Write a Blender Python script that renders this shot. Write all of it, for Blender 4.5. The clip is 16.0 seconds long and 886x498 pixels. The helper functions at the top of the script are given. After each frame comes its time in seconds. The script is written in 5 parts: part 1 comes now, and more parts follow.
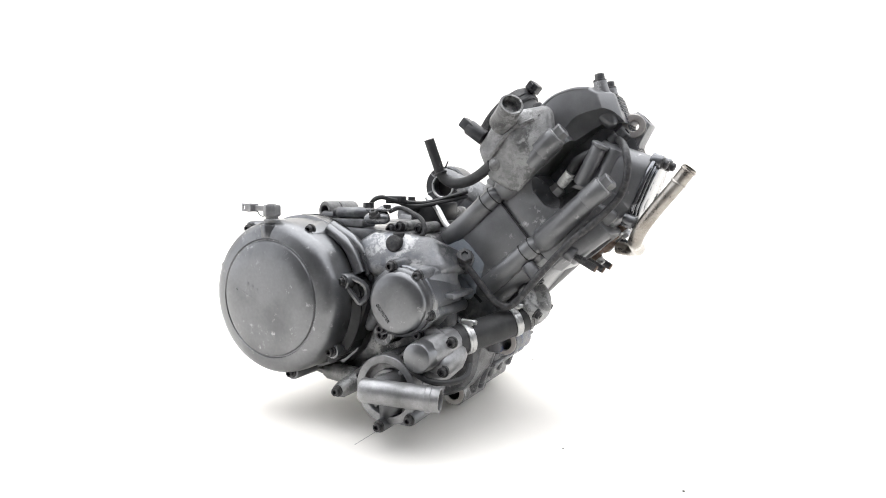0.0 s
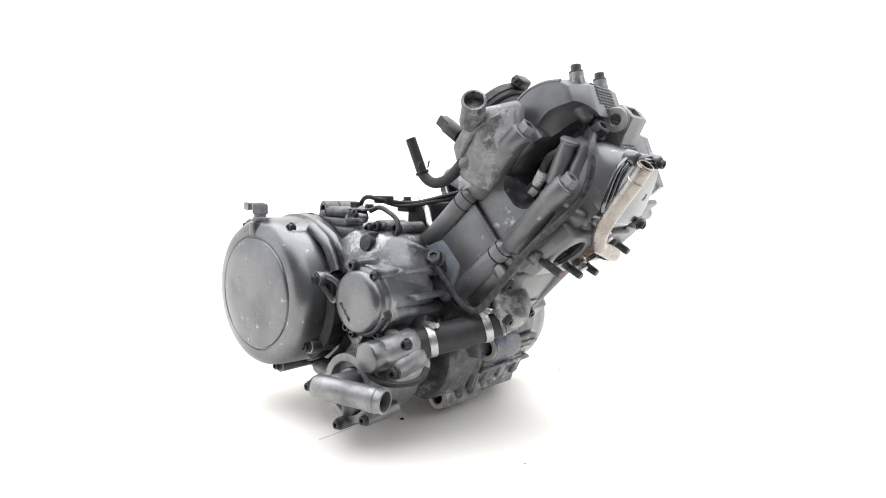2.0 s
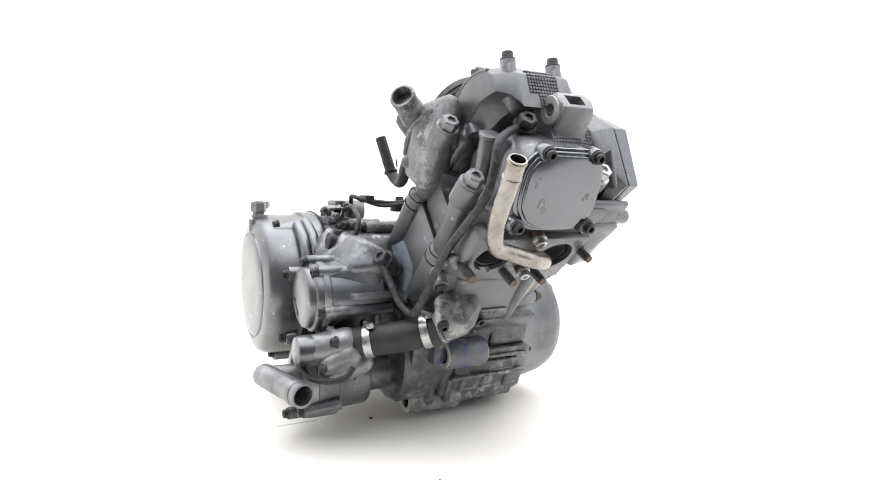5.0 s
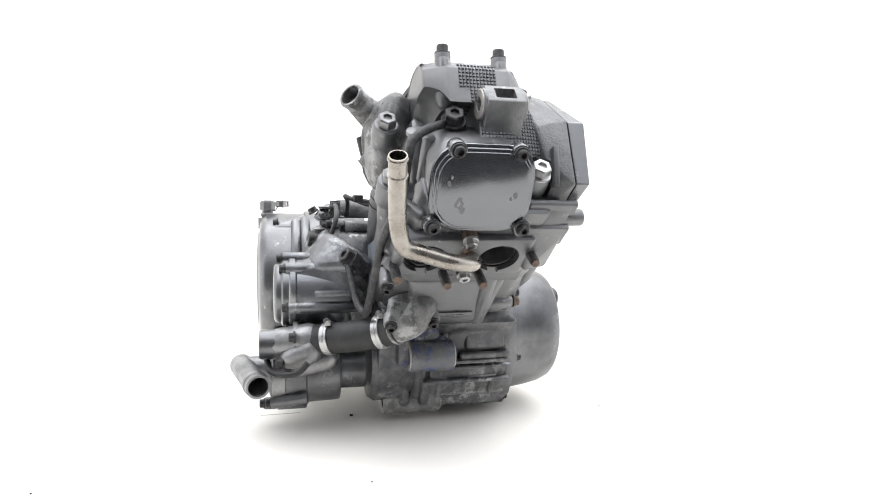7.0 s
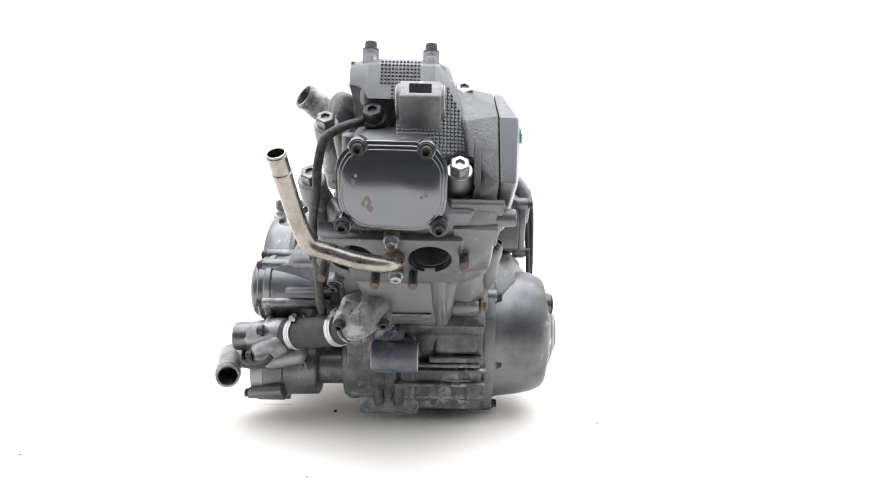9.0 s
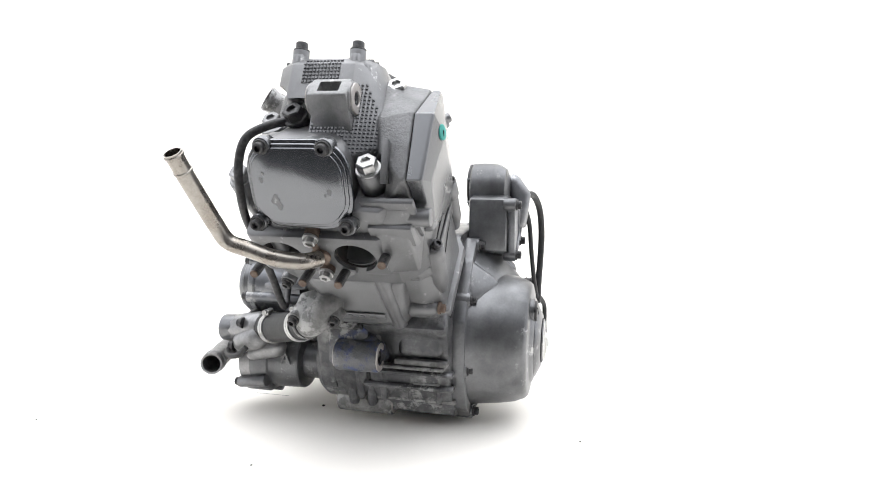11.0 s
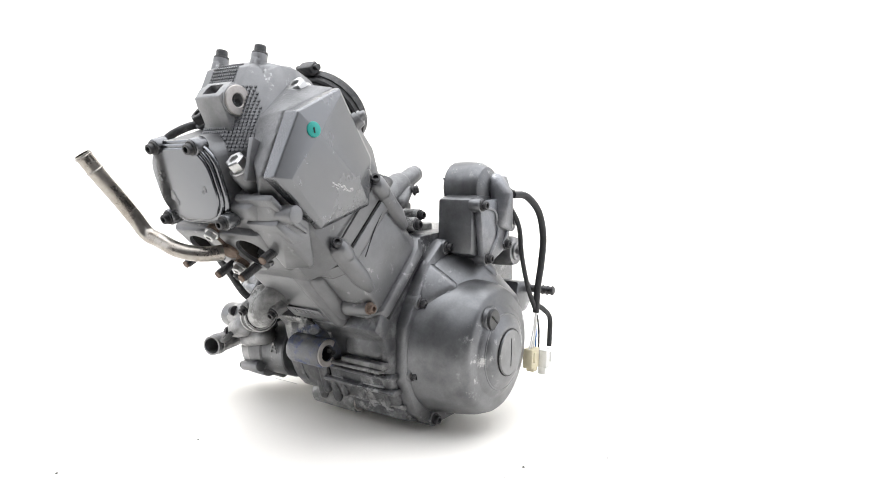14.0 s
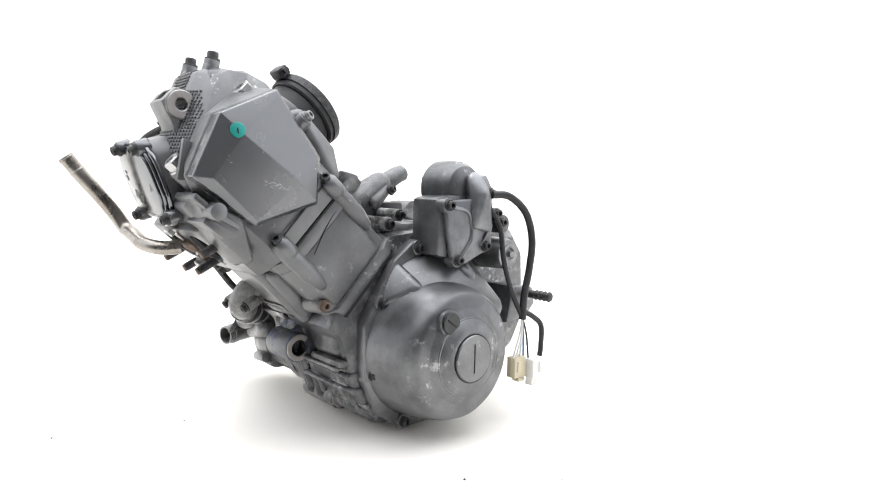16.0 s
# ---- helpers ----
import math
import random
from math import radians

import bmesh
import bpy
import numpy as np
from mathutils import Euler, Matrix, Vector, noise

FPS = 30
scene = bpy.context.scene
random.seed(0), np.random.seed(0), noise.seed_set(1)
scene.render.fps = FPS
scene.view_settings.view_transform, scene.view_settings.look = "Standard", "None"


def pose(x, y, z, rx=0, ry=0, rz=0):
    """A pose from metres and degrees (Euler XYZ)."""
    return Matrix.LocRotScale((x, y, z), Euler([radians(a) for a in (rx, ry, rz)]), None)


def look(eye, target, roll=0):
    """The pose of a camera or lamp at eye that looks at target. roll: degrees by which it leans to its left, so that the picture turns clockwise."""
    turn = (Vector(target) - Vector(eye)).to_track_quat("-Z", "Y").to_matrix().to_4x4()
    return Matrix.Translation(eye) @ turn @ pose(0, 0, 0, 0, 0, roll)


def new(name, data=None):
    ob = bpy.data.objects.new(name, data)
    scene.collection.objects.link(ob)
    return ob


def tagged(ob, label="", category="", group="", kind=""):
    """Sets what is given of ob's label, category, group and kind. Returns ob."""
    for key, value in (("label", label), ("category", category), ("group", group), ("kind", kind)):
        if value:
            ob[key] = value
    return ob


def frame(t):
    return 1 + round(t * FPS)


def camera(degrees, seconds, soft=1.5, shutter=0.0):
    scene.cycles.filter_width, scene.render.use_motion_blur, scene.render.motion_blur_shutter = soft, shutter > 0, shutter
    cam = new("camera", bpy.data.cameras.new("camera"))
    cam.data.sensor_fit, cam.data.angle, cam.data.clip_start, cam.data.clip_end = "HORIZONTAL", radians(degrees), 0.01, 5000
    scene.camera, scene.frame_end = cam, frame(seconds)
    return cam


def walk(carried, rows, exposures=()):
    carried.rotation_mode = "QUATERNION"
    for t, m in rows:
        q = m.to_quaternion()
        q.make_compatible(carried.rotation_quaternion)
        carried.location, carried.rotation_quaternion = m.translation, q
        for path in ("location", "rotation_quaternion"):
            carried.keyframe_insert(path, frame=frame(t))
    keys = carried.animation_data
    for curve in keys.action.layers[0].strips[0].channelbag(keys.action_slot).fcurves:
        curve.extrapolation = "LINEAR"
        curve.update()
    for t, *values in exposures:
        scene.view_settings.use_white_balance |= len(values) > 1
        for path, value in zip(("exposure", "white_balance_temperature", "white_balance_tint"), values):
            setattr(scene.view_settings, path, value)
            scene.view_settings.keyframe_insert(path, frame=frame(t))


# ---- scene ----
# camera: stands still before a turntable
cam = camera(70.0, 16.0, soft=1.0)
EYE, AIM = (0.0, -0.9, 0.29991), (0.07352, 0.09229, 0.19988)
walk(cam, [(0.0, look(EYE, AIM, 1.18)), (16.0, look(EYE, AIM, 1.18))])

# studio light
world = bpy.data.worlds.new("studio")
scene.world = world
world.use_nodes = True
world.node_tree.nodes["Background"].inputs[0].default_value = (0.962, 0.982, 1.03, 1)
world.node_tree.nodes["Background"].inputs[1].default_value = 1.05


def softbox(name, eye, target, sx, sy, power, colour=(1, 1, 1)):
    lamp = bpy.data.lights.new(name, "AREA")
    lamp.shape, lamp.size, lamp.size_y, lamp.energy, lamp.color = "RECTANGLE", sx, sy, power, colour
    ob = new(name, lamp)
    ob.matrix_world = look(eye, target)
    return ob


softbox("overhead_softbox", (0.0, 0.1, 2.6), (0, 0.08, 0), 4.0, 3.2, 36, (0.985, 0.99, 1.0))
softbox("backdrop_light", (-1.6, 0.9, 2.4), (-1.3, 2.5, 0.7), 3.0, 0.6, 9)
softbox("backdrop_light", (1.6, 0.9, 2.4), (1.3, 2.5, 0.7), 3.0, 0.6, 9)
scene.view_settings.exposure = 0.95

# turn of the turntable, degrees at each time
TURN = [
    (0, -31.95), (0.5, -35.14), (1, -38.44), (1.5, -41.74), (2, -45.18), (2.5, -48.62),
    (3, -52.00), (3.5, -55.46), (4, -58.76), (6.5, -76.07), (7, -79.50), (7.5, -82.94),
    (8, -86.46), (8.5, -89.95), (9, -93.24), (11.5, -110.54), (12, -113.96), (12.5, -117.47),
    (13, -120.89), (13.5, -124.38), (14, -127.84), (14.5, -131.38), (15, -134.97), (15.5, -138.43),
    (16, -141.92),
]


# ---------------------------------------------------------------- materials
def material(name, colour, rough=0.5, metal=0.0, colour2=None, patch=40.0, amount=0.5, grain=900.0, bump=0.15,
             rough2=None, metal2=None, contrast=0.15, coat=0.0, chips=0.0, grime=1.0, speckle=0.05):
    m = bpy.data.materials.new(name)
    m.use_nodes = True
    nt = m.node_tree
    b = nt.nodes["Principled BSDF"]
    co = nt.nodes.new("ShaderNodeTexCoord")
    big = nt.nodes.new("ShaderNodeTexNoise")
    big.inputs["Scale"].default_value, big.inputs["Detail"].default_value, big.inputs["Roughness"].default_value = patch, 8, 0.68
    fine = nt.nodes.new("ShaderNodeTexNoise")
    fine.inputs["Scale"].default_value, fine.inputs["Detail"].default_value = grain, 4
    for n in (big, fine):
        nt.links.new(co.outputs["Object"], n.inputs["Vector"])
    ramp = nt.nodes.new("ShaderNodeMapRange")
    ramp.inputs["From Min"].default_value, ramp.inputs["From Max"].default_value = 1 - amount - contrast, 1 - amount + contrast
    nt.links.new(big.outputs["Fac"], ramp.inputs["Value"])
    mix = nt.nodes.new("ShaderNodeMix")
    mix.data_type = "RGBA"
    mix.inputs["A"].default_value = (*colour, 1)
    mix.inputs["B"].default_value = (*(colour2 or [c * 1.25 for c in colour]), 1)
    nt.links.new(ramp.outputs["Result"], mix.inputs["Factor"])
    tone = nt.nodes.new("ShaderNodeMapRange")
    tone.inputs["From Min"].default_value, tone.inputs["From Max"].default_value = 0.3, 0.7
    tone.inputs["To Min"].default_value, tone.inputs["To Max"].default_value = 1 - speckle, 1 + speckle
    nt.links.new(fine.outputs["Fac"], tone.inputs["Value"])
    mul = nt.nodes.new("ShaderNodeMix")
    mul.data_type, mul.blend_type = "RGBA", "MULTIPLY"
    mul.inputs["Factor"].default_value = 1
    nt.links.new(mix.outputs["Result"], mul.inputs["A"])
    nt.links.new(tone.outputs["Result"], mul.inputs["B"])
    # oily grime in broad, soft-edged stains
    stain = nt.nodes.new("ShaderNodeTexNoise")
    stain.inputs["Scale"].default_value, stain.inputs["Detail"].default_value = 17, 5
    nt.links.new(co.outputs["Object"], stain.inputs["Vector"])
    sm = nt.nodes.new("ShaderNodeMapRange")
    sm.inputs["From Min"].default_value, sm.inputs["From Max"].default_value = 0.38, 0.56
    sm.inputs["To Min"].default_value, sm.inputs["To Max"].default_value = grime, 1.0
    nt.links.new(stain.outputs["Fac"], sm.inputs["Value"])
    dirty = nt.nodes.new("ShaderNodeMix")
    dirty.data_type, dirty.blend_type = "RGBA", "MULTIPLY"
    dirty.inputs["Factor"].default_value = 1
    nt.links.new(mul.outputs["Result"], dirty.inputs["A"])
    nt.links.new(sm.outputs["Result"], dirty.inputs["B"])
    last = mul = dirty
    if chips:
        # pale flecks where the surface is chipped or salted
        fleck = nt.nodes.new("ShaderNodeTexNoise")
        fleck.inputs["Scale"].default_value, fleck.inputs["Detail"].default_value, fleck.inputs["Roughness"].default_value = 70, 7, 0.72
        nt.links.new(co.outputs["Object"], fleck.inputs["Vector"])
        fr = nt.nodes.new("ShaderNodeMapRange")
        fr.inputs["From Min"].default_value, fr.inputs["From Max"].default_value = 0.92 - chips, 1.0 - chips
        nt.links.new(fleck.outputs["Fac"], fr.inputs["Value"])
        last = nt.nodes.new("ShaderNodeMix")
        last.data_type = "RGBA"
        last.inputs["B"].default_value = (0.44, 0.44, 0.435, 1)
        zone = nt.nodes.new("ShaderNodeTexNoise")
        zone.inputs["Scale"].default_value, zone.inputs["Detail"].default_value = 11, 3
        shift = nt.nodes.new("ShaderNodeVectorMath")
        shift.inputs[1].default_value = (3.1, 1.7, 5.3)
        nt.links.new(co.outputs["Object"], shift.inputs[0])
        nt.links.new(shift.outputs["Vector"], zone.inputs["Vector"])
        zr = nt.nodes.new("ShaderNodeMapRange")
        zr.inputs["From Min"].default_value, zr.inputs["From Max"].default_value, zr.inputs["To Max"].default_value = 0.47, 0.6, 0.85
        nt.links.new(zone.outputs["Fac"], zr.inputs["Value"])
        both = nt.nodes.new("ShaderNodeMath")
        both.operation = "MULTIPLY"
        nt.links.new(fr.outputs["Result"], both.inputs[0])
        nt.links.new(zr.outputs["Result"], both.inputs[1])
        nt.links.new(both.outputs["Value"], last.inputs["Factor"])
        nt.links.new(mul.outputs["Result"], last.inputs["A"])
    nt.links.new(last.outputs["Result"], b.inputs["Base Color"])
    for sock, a, c in (("Roughness", rough, rough2), ("Metallic", metal, metal2)):
        r = nt.nodes.new("ShaderNodeMapRange")
        r.inputs["To Min"].default_value, r.inputs["To Max"].default_value = a, a if c is None else c
        nt.links.new(ramp.outputs["Result"], r.inputs["Value"])
        nt.links.new(r.outputs["Result"], b.inputs[sock])
    b.inputs["Coat Weight"].default_value = coat
    add = nt.nodes.new("ShaderNodeMath")
    add.operation = "MULTIPLY_ADD"
    add.inputs[1].default_value = 0.95
    nt.links.new(ramp.outputs["Result"], add.inputs[0])
    nt.links.new(fine.outputs["Fac"], add.inputs[2])
    bp = nt.nodes.new("ShaderNodeBump")
    bp.inputs["Strength"].default_value, bp.inputs["Distance"].default_value = bump, 0.0008
    nt.links.new(add.outputs["Value"], bp.inputs["Height"])
    nt.links.new(bp.outputs["Normal"], b.inputs["Normal"])
    return m


CASE = material("crankcase_alloy", (0.118, 0.12, 0.126), 0.3, 0.7, (0.26, 0.26, 0.262), 45, 0.4, 700, 0.3, 0.55, 0.3, 0.14, chips=0.42, grime=0.6)
CYL = material("cylinder_paint", (0.17, 0.172, 0.177), 0.34, 0.55, (0.2, 0.201, 0.205), 26, 0.45, 900, 0.15, 0.46, 0.4, 0.2, chips=0.33, grime=0.74)
TOOTH = material("sand_cast_alloy", (0.17, 0.172, 0.177), 0.42, 0.5, (0.24, 0.241, 0.244), 60, 0.45, 420, 0.7, 0.55, 0.3, 0.15, chips=0.36, grime=0.7)
LUGM = material("pale_cast_alloy", (0.22, 0.221, 0.225), 0.4, 0.5, (0.32, 0.32, 0.318), 50, 0.45, 600, 0.4, 0.55, 0.3, 0.15, chips=0.36, grime=0.7)
WORN = material("corroded_alloy", (0.16, 0.16, 0.16), 0.42, 0.5, (0.3, 0.297, 0.29), 65, 0.45, 600, 0.6, 0.8, 0.1, 0.12, chips=0.45, grime=0.62)
HOUS = material("weathered_alloy", (0.2, 0.206, 0.22), 0.3, 0.7, (0.3, 0.3, 0.305), 40, 0.4, 600, 0.3, 0.6, 0.3, 0.14, chips=0.43, grime=0.6)
STAIN = material("stained_alloy", (0.14, 0.142, 0.15), 0.4, 0.5, (0.05, 0.075, 0.18), 60, 0.42, 600, 0.6, 0.6, 0.1, 0.08, chips=0.44, grime=0.66)
PLATE = material("grey_paint", (0.158, 0.161, 0.168), 0.26, 0.7, (0.178, 0.181, 0.188), 18, 0.5, 1100, 0.0, 0.28, 0.7, 0.2)
GLOSS = material("glossy_dark_paint", (0.17, 0.175, 0.186), 0.14, 0.9, (0.185, 0.19, 0.2), 18, 0.5, 1100, 0.0, 0.17, 0.9, 0.2)
COVER = material("polished_cover", (0.175, 0.178, 0.184), 0.27, 0.85, (0.215, 0.217, 0.221), 16, 0.42, 260, 0.0, 0.36, 0.78, 0.25, chips=0.33, grime=0.74)
GEN = material("scuffed_cover", (0.162, 0.165, 0.172), 0.34, 0.7, (0.22, 0.222, 0.227), 26, 0.43, 400, 0.05, 0.42, 0.6, 0.18, chips=0.36, grime=0.62)
WALL = material("dim_wall", (0.1, 0.1, 0.104), 0.8, 0, (0.085, 0.085, 0.09), 3, 0.5, 60, 0.05)
STEEL = material("dark_steel", (0.045, 0.045, 0.047), 0.42, 0.6, (0.11, 0.107, 0.104), 160, 0.4, 900, 0.3, 0.7, 0.3)
BRIGHT = material("bright_steel", (0.42, 0.42, 0.42), 0.26, 0.95, (0.55, 0.55, 0.54), 90, 0.5, 900, 0.1, 0.4, 0.9)
TUBE = material("brushed_stainless", (0.25, 0.225, 0.197), 0.24, 0.95, (0.4, 0.38, 0.35), 40, 0.5, 700, 0.06, 0.36, 0.9)
RUBBER = material("black_rubber", (0.018, 0.018, 0.019), 0.55, 0.0, (0.035, 0.035, 0.035), 60, 0.4, 900, 0.15)
# exhaust soot, also the shade painted into other openings
SOOT_SHADE = material("soot_and_bore_shade", (0.012, 0.011, 0.011), 0.8, 0.0, (0.03, 0.022, 0.018), 60, 0.4, 900, 0.3)
RUST = material("rusty_steel", (0.11, 0.075, 0.055), 0.75, 0.3, (0.2, 0.15, 0.12), 160, 0.5, 900, 0.5, 0.85, 0.1)
# gasket black, also used as painted shade in a recess and slots
GASKET_SHADE = material("black_gasket_and_shade", (0.012, 0.012, 0.012), 0.7)
GREEN = material("green_paint_mark", (0.01, 0.28, 0.24), 0.5, 0, (0.02, 0.34, 0.3), 200, 0.5, 900, 0.1)
WHITEP = material("white_nylon", (0.78, 0.78, 0.76), 0.4, 0, (0.7, 0.7, 0.67), 90, 0.5)
CREAM = material("cream_nylon", (0.62, 0.56, 0.4), 0.42, 0, (0.55, 0.5, 0.35), 90, 0.5)
PLASTIC = material("black_plastic", (0.022, 0.022, 0.024), 0.42, 0, (0.04, 0.04, 0.04), 80, 0.4)
RINGM = material("machined_alloy", (0.34, 0.34, 0.345), 0.35, 0.9, (0.22, 0.22, 0.222), 60, 0.5, 900, 0.2, 0.55, 0.5, chips=0.26, grime=0.66)
FLOOR = material("white_sheet", (0.89, 0.862, 0.81), 0.7, 0, (0.88, 0.852, 0.8), 12, 0.5, 300, 0.0, speckle=0.004)
SCRATCH = material("grey_scratch", (0.35, 0.34, 0.33), 0.7)
DIRT = material("dark_dirt", (0.03, 0.026, 0.022), 0.9, 0, (0.06, 0.05, 0.04), 400, 0.5)
FACE = material("bare_faced_alloy", (0.38, 0.35, 0.33), 0.42, 0.6, (0.48, 0.46, 0.445), 90, 0.5, 700, 0.1, 0.5, 0.5)
PALEB = material("blue_grey_residue", (0.26, 0.29, 0.33), 0.5, 0.2, (0.2, 0.215, 0.24), 40, 0.45, 600, 0.2, 0.6, 0.2, chips=0.36, grime=0.7)
BLUE = material("blue_wire", (0.05, 0.16, 0.4), 0.5)


# ---------------------------------------------------------------- mesh helpers
def part(name, bm, mat, parent, label="", smooth=35):
    me = bpy.data.meshes.new(name)
    bmesh.ops.recalc_face_normals(bm, faces=bm.faces)
    lim = radians(smooth)
    for e in bm.edges:
        e.smooth = len(e.link_faces) == 2 and e.calc_face_angle(0) < lim
    for f in bm.faces:
        f.smooth = True
    bm.to_mesh(me)
    bm.free()
    me.materials.append(mat)
    ob = new(name, me)
    ob.parent = parent
    if label:
        ob["label"] = label
    return ob


def blank():
    return bmesh.new()


def bevel(bm, w, seg=2, limit=30, geom=None):
    lim = radians(limit)
    es = [e for e in (geom or bm.edges) if e.is_valid and len(e.link_faces) == 2 and e.calc_face_angle(0) > lim]
    if w > 0 and es:
        bmesh.ops.bevel(bm, geom=es, offset=w, segments=seg, affect="EDGES", profile=0.5, clamp_overlap=True)
    return bm


def merge(*bms):
    """Join meshes into the first one."""
    out = bms[0]
    for b in bms[1:]:
        me = bpy.data.meshes.new("tmp")
        b.to_mesh(me)
        out.from_mesh(me)
        bpy.data.meshes.remove(me)
        b.free()
    return out


def basis(axis, up=(0, 0, 1)):
    z = Vector(axis).normalized()
    u = Vector(up)
    if abs(z.dot(u.normalized())) > 0.97:
        u = Vector((1, 0, 0))
    x = u.cross(z).normalized()
    y = z.cross(x)
    return x, y, z


def lathe(p, axis, prof, seg=40, caps=True):
    """Turned shape: prof is (distance along axis, radius)."""
    x, y, z = basis(axis)
    p = Vector(p)
    bm = blank()
    rings = []
    for d, r in prof:
        rings.append([bm.verts.new(p + z * d + (x * math.cos(a) + y * math.sin(a)) * max(r, 1e-5))
                      for a in [2 * math.pi * k / seg for k in range(seg)]])
    for a, b in zip(rings, rings[1:]):
        for k in range(seg):
            bm.faces.new((a[k], a[(k + 1) % seg], b[(k + 1) % seg], b[k]))
    if caps:
        bm.faces.new(rings[0][::-1])
        bm.faces.new(rings[-1])
    return bm


def rod(a, b, r, r2=None, seg=24, soft=0.0):
    a, b = Vector(a), Vector(b)
    d = (b - a).length
    r2 = r if r2 is None else r2
    prof = [(0, r), (d, r2)]
    if soft:
        prof = [(0, r - soft), (soft * 0.3, r - soft * 0.3), (soft, r), (d - soft, r2), (d - soft * 0.3, r2 - soft * 0.3), (d, r2 - soft)]
    return lathe(a, b - a, prof, seg)


def ring(p, axis, r0, r1, d, seg=40, soft=0.0008):
    """A hollow collar from p along axis."""
    return lathe(p, axis, [(soft, r0), (0, r0 + soft), (0, r1 - soft), (soft, r1), (d - soft, r1), (d, r1 - soft), (d, r0 + soft), (d - soft, r0), (soft, r0)], seg, False)


def prism(pts, v0, v1, soft=0.003, seg=2, frame3=None):
    """Polygon (a, b) drawn from depth v0 to v1; by default a is x, b is z, depth is y. frame3: origin, a, b, depth directions."""
    o, A, B, N = frame3 or (Vector((0, 0, 0)), Vector((1, 0, 0)), Vector((0, 0, 1)), Vector((0, 1, 0)))
    bm = blank()
    lo = [bm.verts.new(o + A * a + B * b + N * v0) for a, b in pts]
    hi = [bm.verts.new(o + A * a + B * b + N * v1) for a, b in pts]
    n = len(pts)
    for k in range(n):
        bm.faces.new((lo[k], lo[(k + 1) % n], hi[(k + 1) % n], hi[k]))
    bm.faces.new(lo[::-1])
    bm.faces.new(hi)
    bmesh.ops.recalc_face_normals(bm, faces=bm.faces)
    return bevel(bm, soft, seg, 20)


def rounded(w, h, r, n=6):
    out = []
    for cx, cy, a0 in ((w / 2 - r, h / 2 - r, 0), (-w / 2 + r, h / 2 - r, 90), (-w / 2 + r, -h / 2 + r, 180), (w / 2 - r, -h / 2 + r, 270)):
        out += [(cx + r * math.cos(radians(a0 + 90 * k / n)), cy + r * math.sin(radians(a0 + 90 * k / n))) for k in range(n + 1)]
    return out


def box(c, size, soft=0.002, axes=None):
    X, Y, Z = axes or (Vector((1, 0, 0)), Vector((0, 1, 0)), Vector((0, 0, 1)))
    a, b, d = (s / 2 for s in size)
    return prism([(-a, -d), (a, -d), (a, d), (-a, d)], -b, b, soft, 2, (Vector(c), Vector(X), Vector(Z), Vector(Y)))


def hull(balls, sub=2):
    """A cast form: the skin stretched over balls (point, radius)."""
    bm = blank()
    for p, r in balls:
        bmesh.ops.create_icosphere(bm, subdivisions=sub, radius=r, matrix=Matrix.Translation(p))
    for f in list(bm.faces):
        bm.faces.remove(f)
    for e in list(bm.edges):
        bm.edges.remove(e)
    bmesh.ops.convex_hull(bm, input=list(bm.verts))
    bmesh.ops.delete(bm, geom=[v for v in bm.verts if not v.link_faces], context="VERTS")
    return bm


def curve_points(pts, n=8):
    P = [Vector(p) for p in pts]
    P = [2 * P[0] - P[1]] + P + [2 * P[-1] - P[-2]]
    out = []
    for i in range(1, len(P) - 2):
        a, b, c, d = P[i - 1:i + 3]
        for k in range(n):
            t = k / n
            out.append(0.5 * (2 * b + (c - a) * t + (2 * a - 5 * b + 4 * c - d) * t * t + (3 * b - a - 3 * c + d) * t ** 3))
    out.append(P[-2])
    return out


def tube(pts, r, seg=12, n=8, wall=0.0, straight=False):
    """A bent round tube. wall: open ends with that wall."""
    P = [Vector(p) for p in pts] if straight else curve_points(pts, n)
    bm = blank()
    t0 = (P[1] - P[0]).normalized()
    x, y, _ = basis(t0)
    rings, inner = [], []
    for i, p in enumerate(P):
        t = (P[min(i + 1, len(P) - 1)] - P[max(i - 1, 0)]).normalized()
        x = (x - t * x.dot(t)).normalized()
        y = t.cross(x)
        circ = [x * math.cos(2 * math.pi * k / seg) + y * math.sin(2 * math.pi * k / seg) for k in range(seg)]
        rings.append([bm.verts.new(p + c * r) for c in circ])
        if wall:
            inner.append([bm.verts.new(p + c * (r - wall)) for c in circ])

    def skin(rs):
        for a, b in zip(rs, rs[1:]):
            for k in range(seg):
                bm.faces.new((a[k], a[(k + 1) % seg], b[(k + 1) % seg], b[k]))
    skin(rings)
    if wall:
        skin(inner)
        for a, b in ((rings[0], inner[0]), (rings[-1], inner[-1])):
            for k in range(seg):
                bm.faces.new((a[k], a[(k + 1) % seg], b[(k + 1) % seg], b[k]))
    else:
        bm.faces.new(rings[0][::-1])
        bm.faces.new(rings[-1])
    return bm


